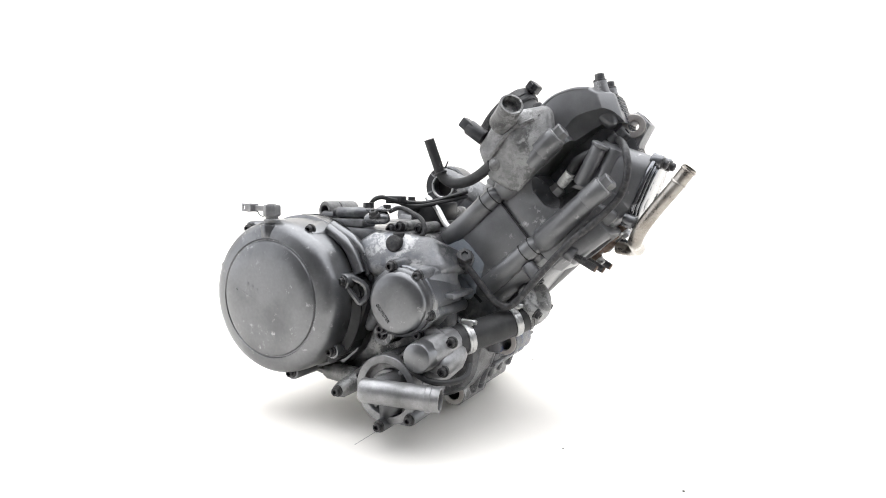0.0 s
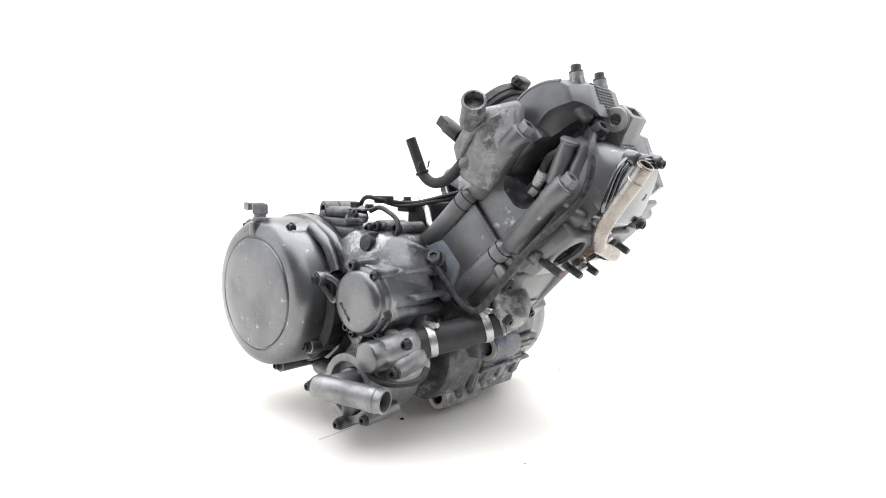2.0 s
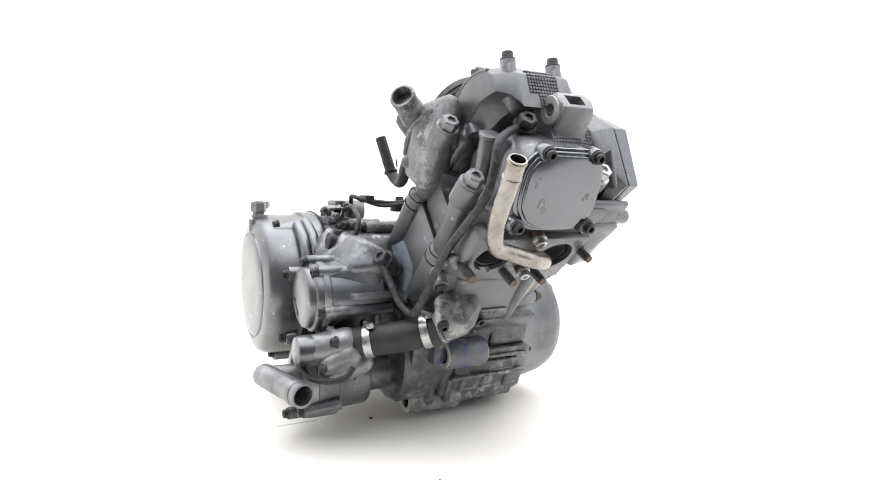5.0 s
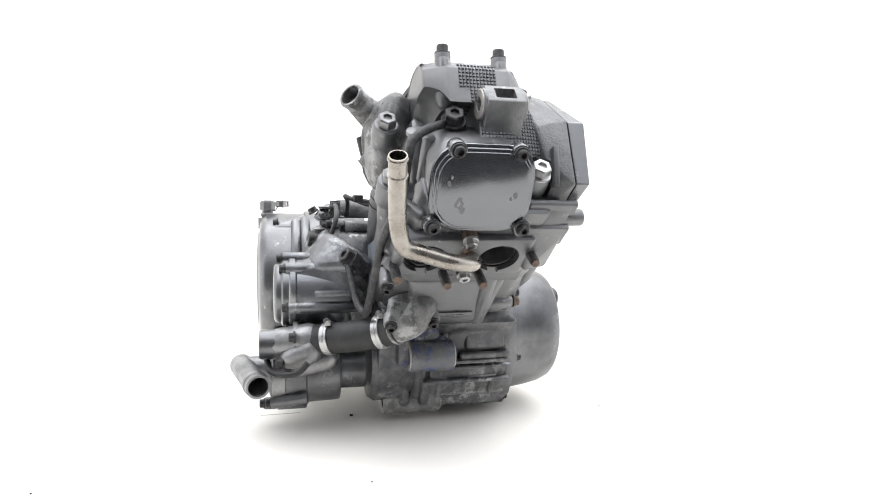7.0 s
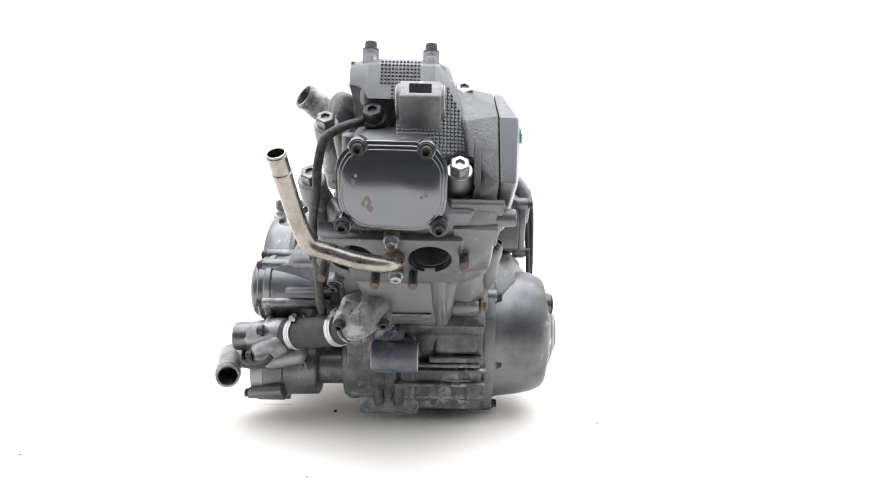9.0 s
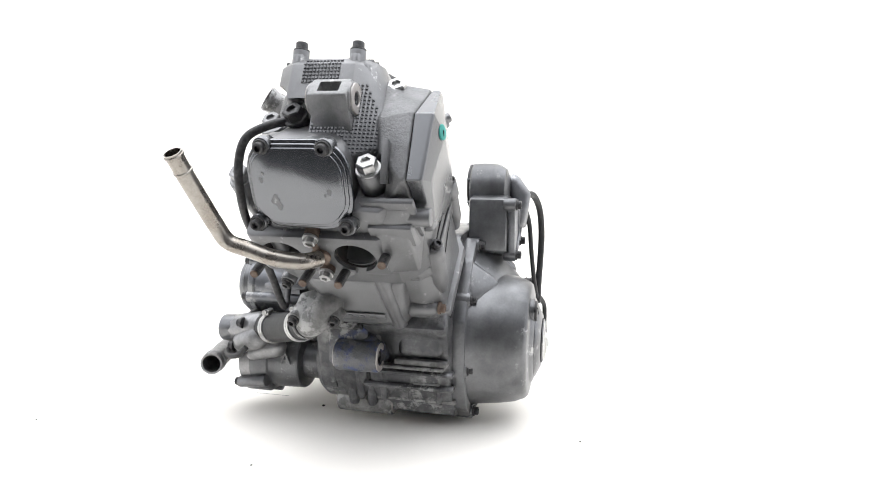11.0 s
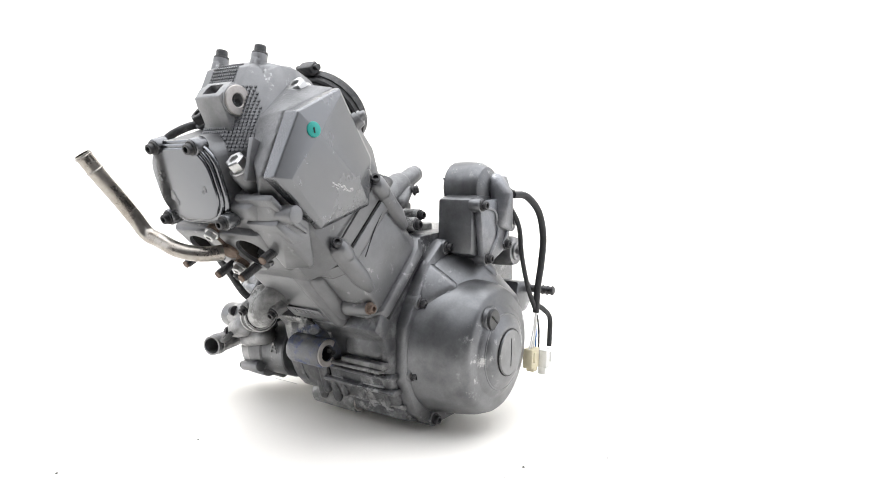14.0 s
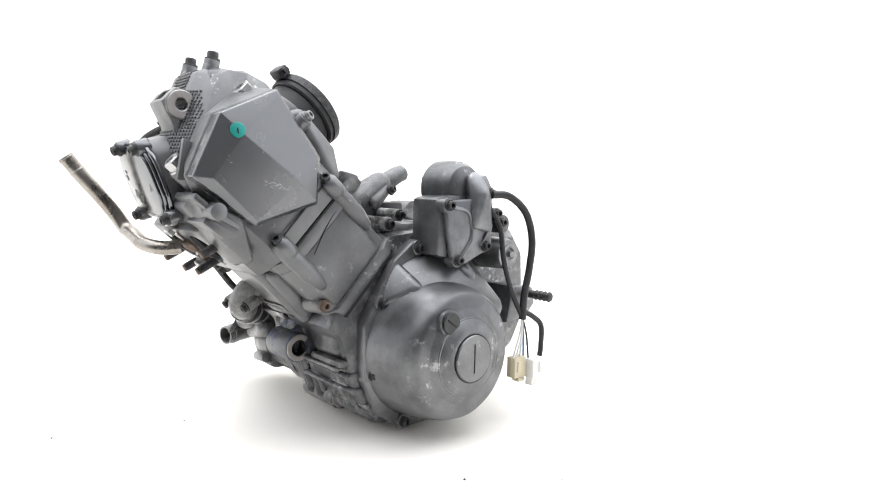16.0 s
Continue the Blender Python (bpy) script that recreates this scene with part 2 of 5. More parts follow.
def cut(ob, cutters):
    """Carve the cutters out of a part."""
    for bm in cutters:
        me = bpy.data.meshes.new("cutter")
        bmesh.ops.recalc_face_normals(bm, faces=bm.faces)
        bm.to_mesh(me)
        bm.free()
        tool = new("cutter", me)
        mod = ob.modifiers.new("cut", "BOOLEAN")
        mod.operation, mod.solver, mod.object = "DIFFERENCE", "EXACT", tool
        mod.use_self = True
        bpy.context.view_layer.update()
        done = bpy.data.meshes.new_from_object(ob.evaluated_get(bpy.context.evaluated_depsgraph_get()))
        ob.modifiers.remove(mod)
        ob.data = done
        bpy.data.objects.remove(tool)
    lim = radians(35)
    bm = bmesh.new()
    bm.from_mesh(ob.data)
    for e in bm.edges:
        e.smooth = len(e.link_faces) == 2 and e.calc_face_angle(0) < lim
    for f in bm.faces:
        f.smooth = True
    bm.to_mesh(ob.data)
    bm.free()
    return ob


def lettering(name, words, size, mat, parent, m, align="CENTER"):
    """Raised cast letters; m places their base line."""
    cu = bpy.data.curves.new(name, "FONT")
    cu.body, cu.size, cu.extrude, cu.align_x = words, size, 0.0005, align
    tmp = new(name, cu)
    bpy.context.view_layer.update()
    me = bpy.data.meshes.new_from_object(tmp.evaluated_get(bpy.context.evaluated_depsgraph_get()))
    bpy.data.objects.remove(tmp)
    me.materials.clear()
    me.materials.append(mat)
    ob = new(name, me)
    ob.parent = parent
    ob.matrix_local = m
    return ob


BOLTS = {}


def bolt(p, axis, parent, r=0.0051, h=0.0065, mat=None, name="bolt", hexed=False, label=""):
    """A cap screw with its socket, or a hexagon head; p: under the head, axis: out of the metal."""
    mat = mat or STEEL
    key = (round(r, 5), round(h, 5), mat.name, hexed)
    if key not in BOLTS:
        bm = lathe((0, 0, 0), (0, 0, 1), [(-0.001, r * 1.35), (0.0012, r * 1.35), (0.0016, r * 1.3)], 24)
        if hexed:
            head = lathe((0, 0, 0), (0, 0, 1), [(0.0012, r * 1.1), (h * 0.9, r * 1.1), (h, r * 0.95), (h, r * 0.55), (h * 0.75, r * 0.5), (h * 0.75, 1e-4)], 6)
        else:
            head = lathe((0, 0, 0), (0, 0, 1), [(0.0012, r), (h * 0.88, r), (h, r * 0.88), (h, r * 0.56), (h * 0.45, r * 0.52), (h * 0.45, 1e-4)], 18)
        ob = part(name, merge(bm, head), mat, None)
        BOLTS[key] = ob.data
        bpy.data.objects.remove(ob)
    ob = new(name, BOLTS[key])
    ob.parent = parent
    x, y, z = basis(axis)
    ob.matrix_local = Matrix.Translation(p) @ Matrix((x, y, z)).transposed().to_4x4()
    if label:
        ob["label"] = label
    return ob


# directions on the engine: x forward, y to the generator side, z up; the cylinder leans forward
LEAN = radians(42)
CA = Vector((math.cos(LEAN), 0, math.sin(LEAN)))
QA = Vector((math.sin(LEAN), 0, -math.cos(LEAN)))
YA = Vector((0, 1, 0))
SIDE, GENS = Vector((0, -1, 0)), Vector((0, 1, 0))


def C(s, q, v):
    """A point by its way along the cylinder, across it towards the exhaust, and sideways."""
    return CA * s + QA * q + YA * v


CYLF = (Vector((0, 0, 0)), CA, QA, YA)


# ---------------------------------------------------------------- the studio
def build_sweep():
    bm = blank()
    prof = [(-0.76, -0.03), (-0.745, -0.006), (-0.72, 0.0), (1.6, 0.0)]
    for k in range(1, 13):
        a = radians(90 * k / 12)
        prof.append((1.6 + 0.9 * math.sin(a), 0.9 - 0.9 * math.cos(a)))
    prof.append((2.5, 2.6))
    rows = [[bm.verts.new((x, y, z - 0.004)) for y, z in prof] for x in (-6, -2, 2, 6)]
    for a, b in zip(rows, rows[1:]):
        for k in range(len(prof) - 1):
            bm.faces.new((a[k], b[k], b[k + 1], a[k + 1]))
    tagged(part("backdrop", bm, FLOOR, None), "seamless white studio sheet sweeping up into the backdrop", "backdrop", kind="structure")


build_sweep()
tagged(part("floor", box((0, 0, -0.8), (14, 8, 0.1), 0.0), WALL, None), "dark grey studio floor below the white sheet", "floor", kind="structure")
tagged(part("wall_south", box((0, -2.5, 0.9), (12, 0.1, 3.3), 0.0), WALL, None), "dark grey studio wall behind the camera", "wall", kind="structure")
turntable = tagged(part("turntable", lathe((0, 0, -0.0035), (0, 0, 1), [(0, 0.62), (0.0027, 0.62), (0.0035, 0.6185)], 128), FLOOR, None),
                   "round plain white turntable lying on the studio floor", "turntable")

part("hairline_scratch", box((0.0, 0.0, 0.0001), (0.05, 0.0007, 0.0004), 0), SCRATCH, turntable, "fine grey scratch").matrix_local = pose(0.0625, -0.161, 0, 0, 0, 91)

SPECKS = [(0.0876, -0.0725, 0.0032), (0.412, -0.113, 0.0018), (0.2755, -0.073, 0.0014), (0.2316, -0.392, 0.0016),
          (0.1165, 0.2667, 0.0018), (0.0394, 0.3319, 0.0013), (0.15, 0.262, 0.0009)]
specks = []
for x, y, r in SPECKS:
    bm = blank()
    bmesh.ops.create_icosphere(bm, subdivisions=2, radius=r)
    for v in bm.verts:
        v.co *= 0.75 + 0.5 * noise.noise(v.co * 900 + Vector((x, y, 0)) * 50)
        v.co.z *= 0.45
    low = min(v.co.z for v in bm.verts)
    bmesh.ops.translate(bm, verts=bm.verts, vec=(x, y, -low))
    specks.append(tagged(part("dirt_speck", bm, DIRT, None), "small dark crumb of dirt lying on the white turntable", "dirt", group="specks of dirt"))

engine = tagged(new("engine"), "used grey motorcycle engine with corroded castings on a white turntable", "engine")


# ---------------------------------------------------------------- crankcase
def build_crankcase():
    rear = [(-0.148, 0.115), (-0.142, 0.205), (-0.115, 0.242), (-0.03, 0.247), (0.07, 0.243), (0.098, 0.238), (0.125, 0.205), (0.12, 0.13),
            (0.085, 0.07), (0.04, 0.045), (-0.01, 0.034), (-0.07, 0.048), (-0.125, 0.075)]
    side = [(-0.148, 0.115), (-0.142, 0.205), (-0.115, 0.242), (-0.03, 0.247), (0.07, 0.243), (0.1, 0.24), (0.178, 0.152),
            (0.186, 0.138), (0.168, 0.124), (0.158, 0.088), (0.15, 0.062), (0.134, 0.036), (0.1, 0.026), (-0.01, 0.028), (-0.07, 0.045), (-0.125, 0.075)]
    body = merge(prism(rear, -0.105, -0.045, 0.006), prism(side, -0.05, 0.012, 0.006), prism([(a * 0.99 + 0.0004, b) for a, b in side], 0.014, 0.115, 0.006),
                 lathe((0.095, -0.03, 0.085), SIDE, [(0, 0.06), (0.018, 0.06), (0.025, 0.055), (0.028, 0.04)], 40))
    case = part("crankcase", body, CASE, engine, "dark grey crankcase blotched with white corrosion")
    part("case_gasket", prism([(a * 0.985 + 0.001, 0.14 + (b - 0.14) * 0.985) for a, b in side], 0.011, 0.0145, 0.0), GASKET_SHADE, case)
    part("case_shoulder", merge(hull([((0.045, -0.11, 0.234), 0.011), ((0.112, -0.1, 0.226), 0.011), ((0.052, -0.126, 0.2), 0.012), ((0.128, -0.112, 0.203), 0.012), ((0.03, -0.114, 0.222), 0.012), ((0.135, -0.07, 0.205), 0.014)]),
                                hull([((0.06, -0.124, 0.2), 0.008), ((0.062, -0.132, 0.15), 0.008), ((0.04, -0.12, 0.13), 0.012), ((0.05, -0.11, 0.2), 0.012)])), HOUS, case, "pale corroded shoulder of the crankcase")
    # sump with its ribs and the lower engine mount
    sump = part("sump", prism([(-0.01, 0.0), (0.06, 0.0), (0.106, 0.0125), (0.126, 0.02), (0.131, 0.038), (0.1, 0.05), (0.0, 0.05), (-0.02, 0.03)], 0.03, 0.116, 0.003), CASE, engine)
    part("sump_rail", prism([(0.125, 0.034), (0.134, 0.036), (0.134, 0.041), (0.1, 0.046)], 0.0, 0.118, 0.0015), WORN, sump)
    mount = part("lower_mount", merge(rod((0.114, -0.036, 0.027), (0.114, 0.036, 0.0265), 0.0168, soft=0.002),
                                      hull([((0.118, 0.012, 0.027), 0.012), ((0.132, 0.008, 0.055), 0.008), ((0.12, 0.022, 0.05), 0.012)])), WORN, engine, "corroded lower mounting tube")
    cut(mount, [rod((0.114, -0.06, 0.027), (0.114, 0.06, 0.0265), 0.0088)])
    for y in (-0.0372, 0.0352):
        part("mount_face", ring((0.114, y, 0.027), (0, 1, 0), 0.0088, 0.0152, 0.002), FACE, mount)
    # near-black lining puts the shade inside the bore into colour
    part("mount_bore", ring((0.114, -0.034, 0.027), (0, 1, 0), 0.0078, 0.0088, 0.068), SOOT_SHADE, mount)
    for v in (-0.012, 0.012):
        part("post", hull([((0.13, v, 0.03), 0.007), ((0.146, v, 0.085), 0.007)]), CASE, case)
    front = part("front_mount", merge(rod((0.176, -0.016, 0.1), (0.176, 0.036, 0.1), 0.0182, soft=0.002),
                                      hull([((0.163, 0.0, 0.103), 0.016), ((0.152, 0.02, 0.1), 0.025), ((0.165, 0.02, 0.112), 0.014)])), STAIN, engine, "corroded front mounting tube with blue paint stains")
    cut(front, [rod((0.176, -0.06, 0.1), (0.176, 0.06, 0.1), 0.0098)])
    for y in (-0.0172, 0.0352):
        part("mount_face", ring((0.176, y, 0.1), (0, 1, 0), 0.0098, 0.0165, 0.002), FACE, front)
    # same near-black lining as painted shade in the front bore
    part("mount_bore", ring((0.176, -0.014, 0.1), (0, 1, 0), 0.0085, 0.0098, 0.048), SOOT_SHADE, front)
    part("cast_boss", hull([((0.158, 0.062, 0.135), 0.008), ((0.158, 0.1, 0.135), 0.008), ((0.16, 0.062, 0.108), 0.008), ((0.16, 0.1, 0.108), 0.008)]), CASE, case)
    for z, x in ((0.079, 0.1525), (0.06, 0.147)):
        part("rib", prism([(x - 0.025, z - 0.004), (x + 0.005, z - 0.0035), (x + 0.0075, z), (x + 0.004, z + 0.003), (x - 0.025, z + 0.004)], 0.008, 0.118, 0.0012), CASE, case)
    part("stained_block", merge(box((0.162, -0.004, 0.112), (0.026, 0.05, 0.05), 0.004), box((0.158, 0.002, 0.138), (0.022, 0.036, 0.016), 0.003)), STAIN, case, "corroded cast block with blue paint stains")
    part("front_web", merge(box((0.159, 0.03, 0.118), (0.018, 0.008, 0.05), 0.002), box((0.16, 0.082, 0.094), (0.017, 0.064, 0.007), 0.002), box((0.16, 0.06, 0.088), (0.022, 0.1, 0.004), 0.0012)), WORN, case)
    for v, w in ((0.0, 0.012), (0.03, 0.009), (0.062, 0.006), (0.098, 0.008)):
        part("front_web", hull([((0.137, v, 0.04), w * 0.5), ((0.15, v, 0.078), w * 0.5), ((0.13, v, 0.06), w * 0.6)]), CASE, case)
    part("crusted_edge", merge(*[hull([((x, v, z), 0.0016), ((x + 0.0004, v + d, z + e), 0.0022), ((x - 0.003, v + d * 0.5, z), 0.0018)]) for x, v, z, d, e in
                                 ((0.1525, 0.012, 0.0835, 0.018, 0.0012), (0.1535, 0.05, 0.0815, 0.012, -0.001), (0.1535, 0.08, 0.0825, 0.024, 0.001), (0.148, 0.02, 0.0635, 0.016, -0.001),
                                  (0.149, 0.07, 0.0635, 0.03, 0.001), (0.1315, 0.044, 0.0365, 0.02, 0.001), (0.1305, 0.085, 0.0345, 0.014, -0.002), (0.172, 0.0, 0.136, 0.012, 0.001), (0.171, 0.012, 0.09, 0.01, 0.002))]), LUGM, case, "pale crust of corrosion on the ledges")["kind"] = "stuff"
    for q in ((0.131, -0.008, 0.062),):
        bolt(q, (0.95, 0.2, -0.1), sump)
    part("low_lug", merge(hull([((0.026, -0.16, 0.053), 0.0105), ((0.03, -0.1, 0.06), 0.015), ((0.05, -0.12, 0.075), 0.01)]), hull([((-0.03, -0.11, 0.055), 0.012), ((0.02, -0.13, 0.06), 0.012)])), WORN, case)
    bolt((0.026, -0.17, 0.053), SIDE, case)
    bolt((0.045, -0.135, 0.078), SIDE, case)
    part("cast_boss", rod((0.066, -0.1, 0.12), (0.066, -0.135, 0.12), 0.014, soft=0.002), CASE, case)
    bolt((0.066, -0.135, 0.12), SIDE, case)
    return case


case = build_crankcase()


# ---------------------------------------------------------------- clutch side
def build_clutch_cover():
    c = Vector((-0.0635, -0.105, 0.1585))
    prof = [(0.0, 0.1), (0.02, 0.1), (0.022, 0.0965), (0.064, 0.0955), (0.0735, 0.0935), (0.0795, 0.0895), (0.0825, 0.083), (0.0842, 0.0735),
            (0.083, 0.0725), (0.083, 0.071), (0.085, 0.07), (0.086, 0.068), (0.087, 0.05), (0.0875, 0.001)]
    body = lathe(c, SIDE, prof, 72)
    extra = [hull([((-0.045, -0.108, 0.243), 0.015), ((-0.02, -0.108, 0.232), 0.014), ((-0.02, -0.162, 0.234), 0.0105), ((-0.062, -0.158, 0.236), 0.0105)]),
             hull([((-0.084, -0.17, 0.249), 0.005), ((-0.056, -0.17, 0.249), 0.005), ((-0.084, -0.15, 0.249), 0.005), ((-0.056, -0.15, 0.249), 0.005), ((-0.08, -0.186, 0.214), 0.005), ((-0.06, -0.186, 0.214), 0.005), ((-0.07, -0.14, 0.22), 0.012)])]
    bosses = []
    for p in ((0.027, 0.184), (0.012, 0.098), (-0.05, 0.062), (-0.152, 0.118), (-0.158, 0.19), (-0.118, 0.24)):
        bosses.append(rod((p[0], -0.105, p[1]), (p[0], -0.163, p[1]), 0.0095, soft=0.0015, seg=18))
    cover = part("clutch_cover", merge(body, *extra), COVER, engine, "round dull silver clutch cover with scuffed face")
    for p in ((-0.0196, 0.2436), (0.027, 0.184), (0.012, 0.098), (-0.05, 0.062), (-0.152, 0.118), (-0.158, 0.19), (-0.118, 0.24)):
        bolt((p[0], -0.1635, p[1]), SIDE, cover)
    for b in bosses:
        part("bolt_boss", b, COVER, cover)
    part("cover_gasket", lathe(c + Vector((0, 0.001, 0)), SIDE, [(0.0, 0.101), (0.003, 0.101)], 64), GASKET_SHADE, cover)
    # open bracket cast on the front of the cover, recess shade behind it painted black
    part("cast_lug", merge(tube([(0.022, -0.16, 0.19), (0.036, -0.152, 0.187), (0.047, -0.146, 0.18), (0.05, -0.145, 0.168), (0.043, -0.148, 0.158), (0.037, -0.152, 0.166), (0.03, -0.156, 0.176), (0.022, -0.16, 0.18)], 0.0035, 8),
                           tube([(-0.012, -0.139, 0.244), (0.018, -0.139, 0.224), (0.036, -0.139, 0.192)], 0.0072, 12),
                           tube([(-0.016, -0.127, 0.247), (0.022, -0.127, 0.226), (0.042, -0.127, 0.19)], 0.0068, 12)), COVER, cover)
    damper = blank()
    grid = []
    for k in range(19):
        a = radians(13 - 66 * k / 18)
        wide = 0.103 + 0.004 * math.sin(math.pi * k / 18)
        grid.append([damper.verts.new((c.x + math.cos(a) * r, c.y - d, c.z + math.sin(a) * r)) for r, d in ((0.09, 0.014), (wide, 0.014), (wide, 0.041), (wide - 0.003, 0.044), (0.09, 0.047))])
    for p, q in zip(grid, grid[1:]):
        for k in range(5):
            damper.faces.new((p[k], p[(k + 1) % 5], q[(k + 1) % 5], q[k]))
    damper.faces.new(grid[0])
    damper.faces.new(grid[-1][::-1])
    part("rubber_damper", damper, RUBBER, cover, "black rubber damper behind the cover rim")
    part("case_flange", prism([(-0.03, 0.25), (0.0, 0.236), (0.035, 0.21), (0.05, 0.185), (0.054, 0.165), (0.04, 0.15), (0.036, 0.12), (0.022, 0.09), (0.0, 0.07), (-0.06, 0.1), (-0.06, 0.22)], -0.125, -0.1, 0.004), GEN, cover)
    # raised black block in place of the recess's own shade
    part("case_recess", prism([(0.022, 0.2), (0.046, 0.176), (0.05, 0.158), (0.04, 0.13), (0.026, 0.098), (0.006, 0.082), (0.0, 0.1), (0.02, 0.13), (0.024, 0.17)], -0.144, -0.12, 0.002), GASKET_SHADE, cover)
    # worn casting marks on the face: plain bars in place of a maker's name
    marks = blank()
    x0 = Vector((-0.098, -0.1918, 0.168))
    along, up = Vector((0.9, 0, -0.36)).normalized(), Vector((0.36, 0, 0.9)).normalized()
    for k in range(6):
        marks = merge(marks, box(x0 + along * (0.0085 * k) + up * 0.006, (0.0045, 0.0011, 0.007), 0.0003, (along, YA, up)))
    marks = merge(marks, box(x0 + along * 0.021 - up * 0.006, (0.052, 0.0011, 0.0014), 0.0003, (along, YA, up)))
    part("cast_mark", marks, COVER, cover)
    return cover


clutch_cover = build_clutch_cover()


def build_filler():
    x, y = -0.0685, -0.1775
    up = Vector((0, 0, 1))
    stem = part("clutch_shaft", merge(rod((x, y, 0.243), (x, y, 0.268), 0.0078, soft=0.001), lathe((x, y, 0.2495), up, [(0, 0.0088), (0.001, 0.0098), (0.0045, 0.0098), (0.0055, 0.0088)], 28),
                                      lathe((x, y, 0.2585), up, [(0, 0.0095), (0.0012, 0.0108), (0.0115, 0.0108), (0.0138, 0.0092)], 6), rod((x, y, 0.271), (x, y, 0.2732), 0.0055, soft=0.0006)), LUGM, engine, "worn hexagon shaft on top of the clutch cover")
    d = Vector((-0.932, 0.347, 0)).normalized()
    n = d.cross(up)
    tip = Vector((-0.1333, -0.1532, 0.2664))
    lever = box(tip - d * 0.042 + up * 0.0002, (0.034, 0.003, 0.0065), 0.0006, (d, n, up))
    for k in (-1, 1):
        fork = box(tip - d * 0.008 + n * (0.0048 * k), (0.026, 0.0018, 0.0105), 0.0006, (d, n, up))
        lever = merge(lever, fork)
    lever = merge(lever, box(tip - d * 0.0205, (0.002, 0.0114, 0.0095), 0.0005, (d, n, up)))
    arm = part("lever", lever, RINGM, stem, "forked steel clutch lever")
    cut(arm, [rod(tip - d * 0.002 - n * 0.02, tip - d * 0.002 + n * 0.02, 0.0032)])
    part("return_spring", tube([tip - d * 0.024 + up * 0.001, tip - d * 0.036 - up * 0.008, tip - d * 0.048 - up * 0.009, tip - d * 0.056 - up * 0.003], 0.0008, 8), STEEL, stem)
    part("shaft_boss", merge(hull([((x, y, 0.236), 0.0125), ((x + 0.002, y + 0.004, 0.215), 0.0125), ((x + 0.004, y + 0.02, 0.2), 0.014)]), rod((x, y, 0.232), (x, y, 0.2482), 0.0135, soft=0.001)), COVER, clutch_cover)


build_filler()


def build_starter_cover():
    c = Vector((0.1035, -0.08, 0.1665))
    body = part("filter_housing", merge(lathe(c, SIDE, [(0, 0.041), (0.062, 0.04), (0.064, 0.042), (0.07, 0.042), (0.0715, 0.0405)], 48),
                                        hull([((0.088, -0.09, 0.2), 0.012), ((0.13, -0.09, 0.2), 0.012), ((0.088, -0.135, 0.2), 0.008), ((0.13, -0.09, 0.135), 0.012), ((0.085, -0.09, 0.135), 0.012), ((0.125, -0.14, 0.195), 0.008)]),
                                        rod((0.0933, -0.07, 0.2073), (0.0933, -0.158, 0.2073), 0.0075), rod((0.1262, -0.07, 0.1985), (0.1262, -0.155, 0.1985), 0.0075),
                                        rod((0.1405, -0.07, 0.155), (0.1405, -0.152, 0.155), 0.0075), rod((0.078, -0.07, 0.133), (0.078, -0.153, 0.133), 0.008),
                                        box((0.14, -0.095, 0.172), (0.03, 0.055, 0.006), 0.002)), HOUS, engine, "corroded cast housing of the oil filter")
    cap = part("filter_cover", merge(lathe(c, SIDE, [(0.0712, 0.04), (0.078, 0.04), (0.0795, 0.0385), (0.0805, 0.0365), (0.084, 0.0362), (0.0868, 0.0345), (0.0885, 0.031), (0.0892, 0.02), (0.0894, 0.0005)], 56)), COVER, body, "smooth silver round cover")
    for p in ((0.0933, -0.159, 0.2073), (0.1262, -0.156, 0.1985), (0.1405, -0.153, 0.155), (0.078, -0.154, 0.133)):
        bolt(p, SIDE, body)
    along, rise = Vector((0.645, 0, -0.764)), Vector((0.764, 0, 0.645))
    lettering("cast_words", "OIL FILTER", 0.0054, STEEL, cap, Matrix.Translation(c + Vector((-0.0165, -0.0893, -0.0135))) @ Matrix((along, rise, SIDE)).transposed().to_4x4())


build_starter_cover()


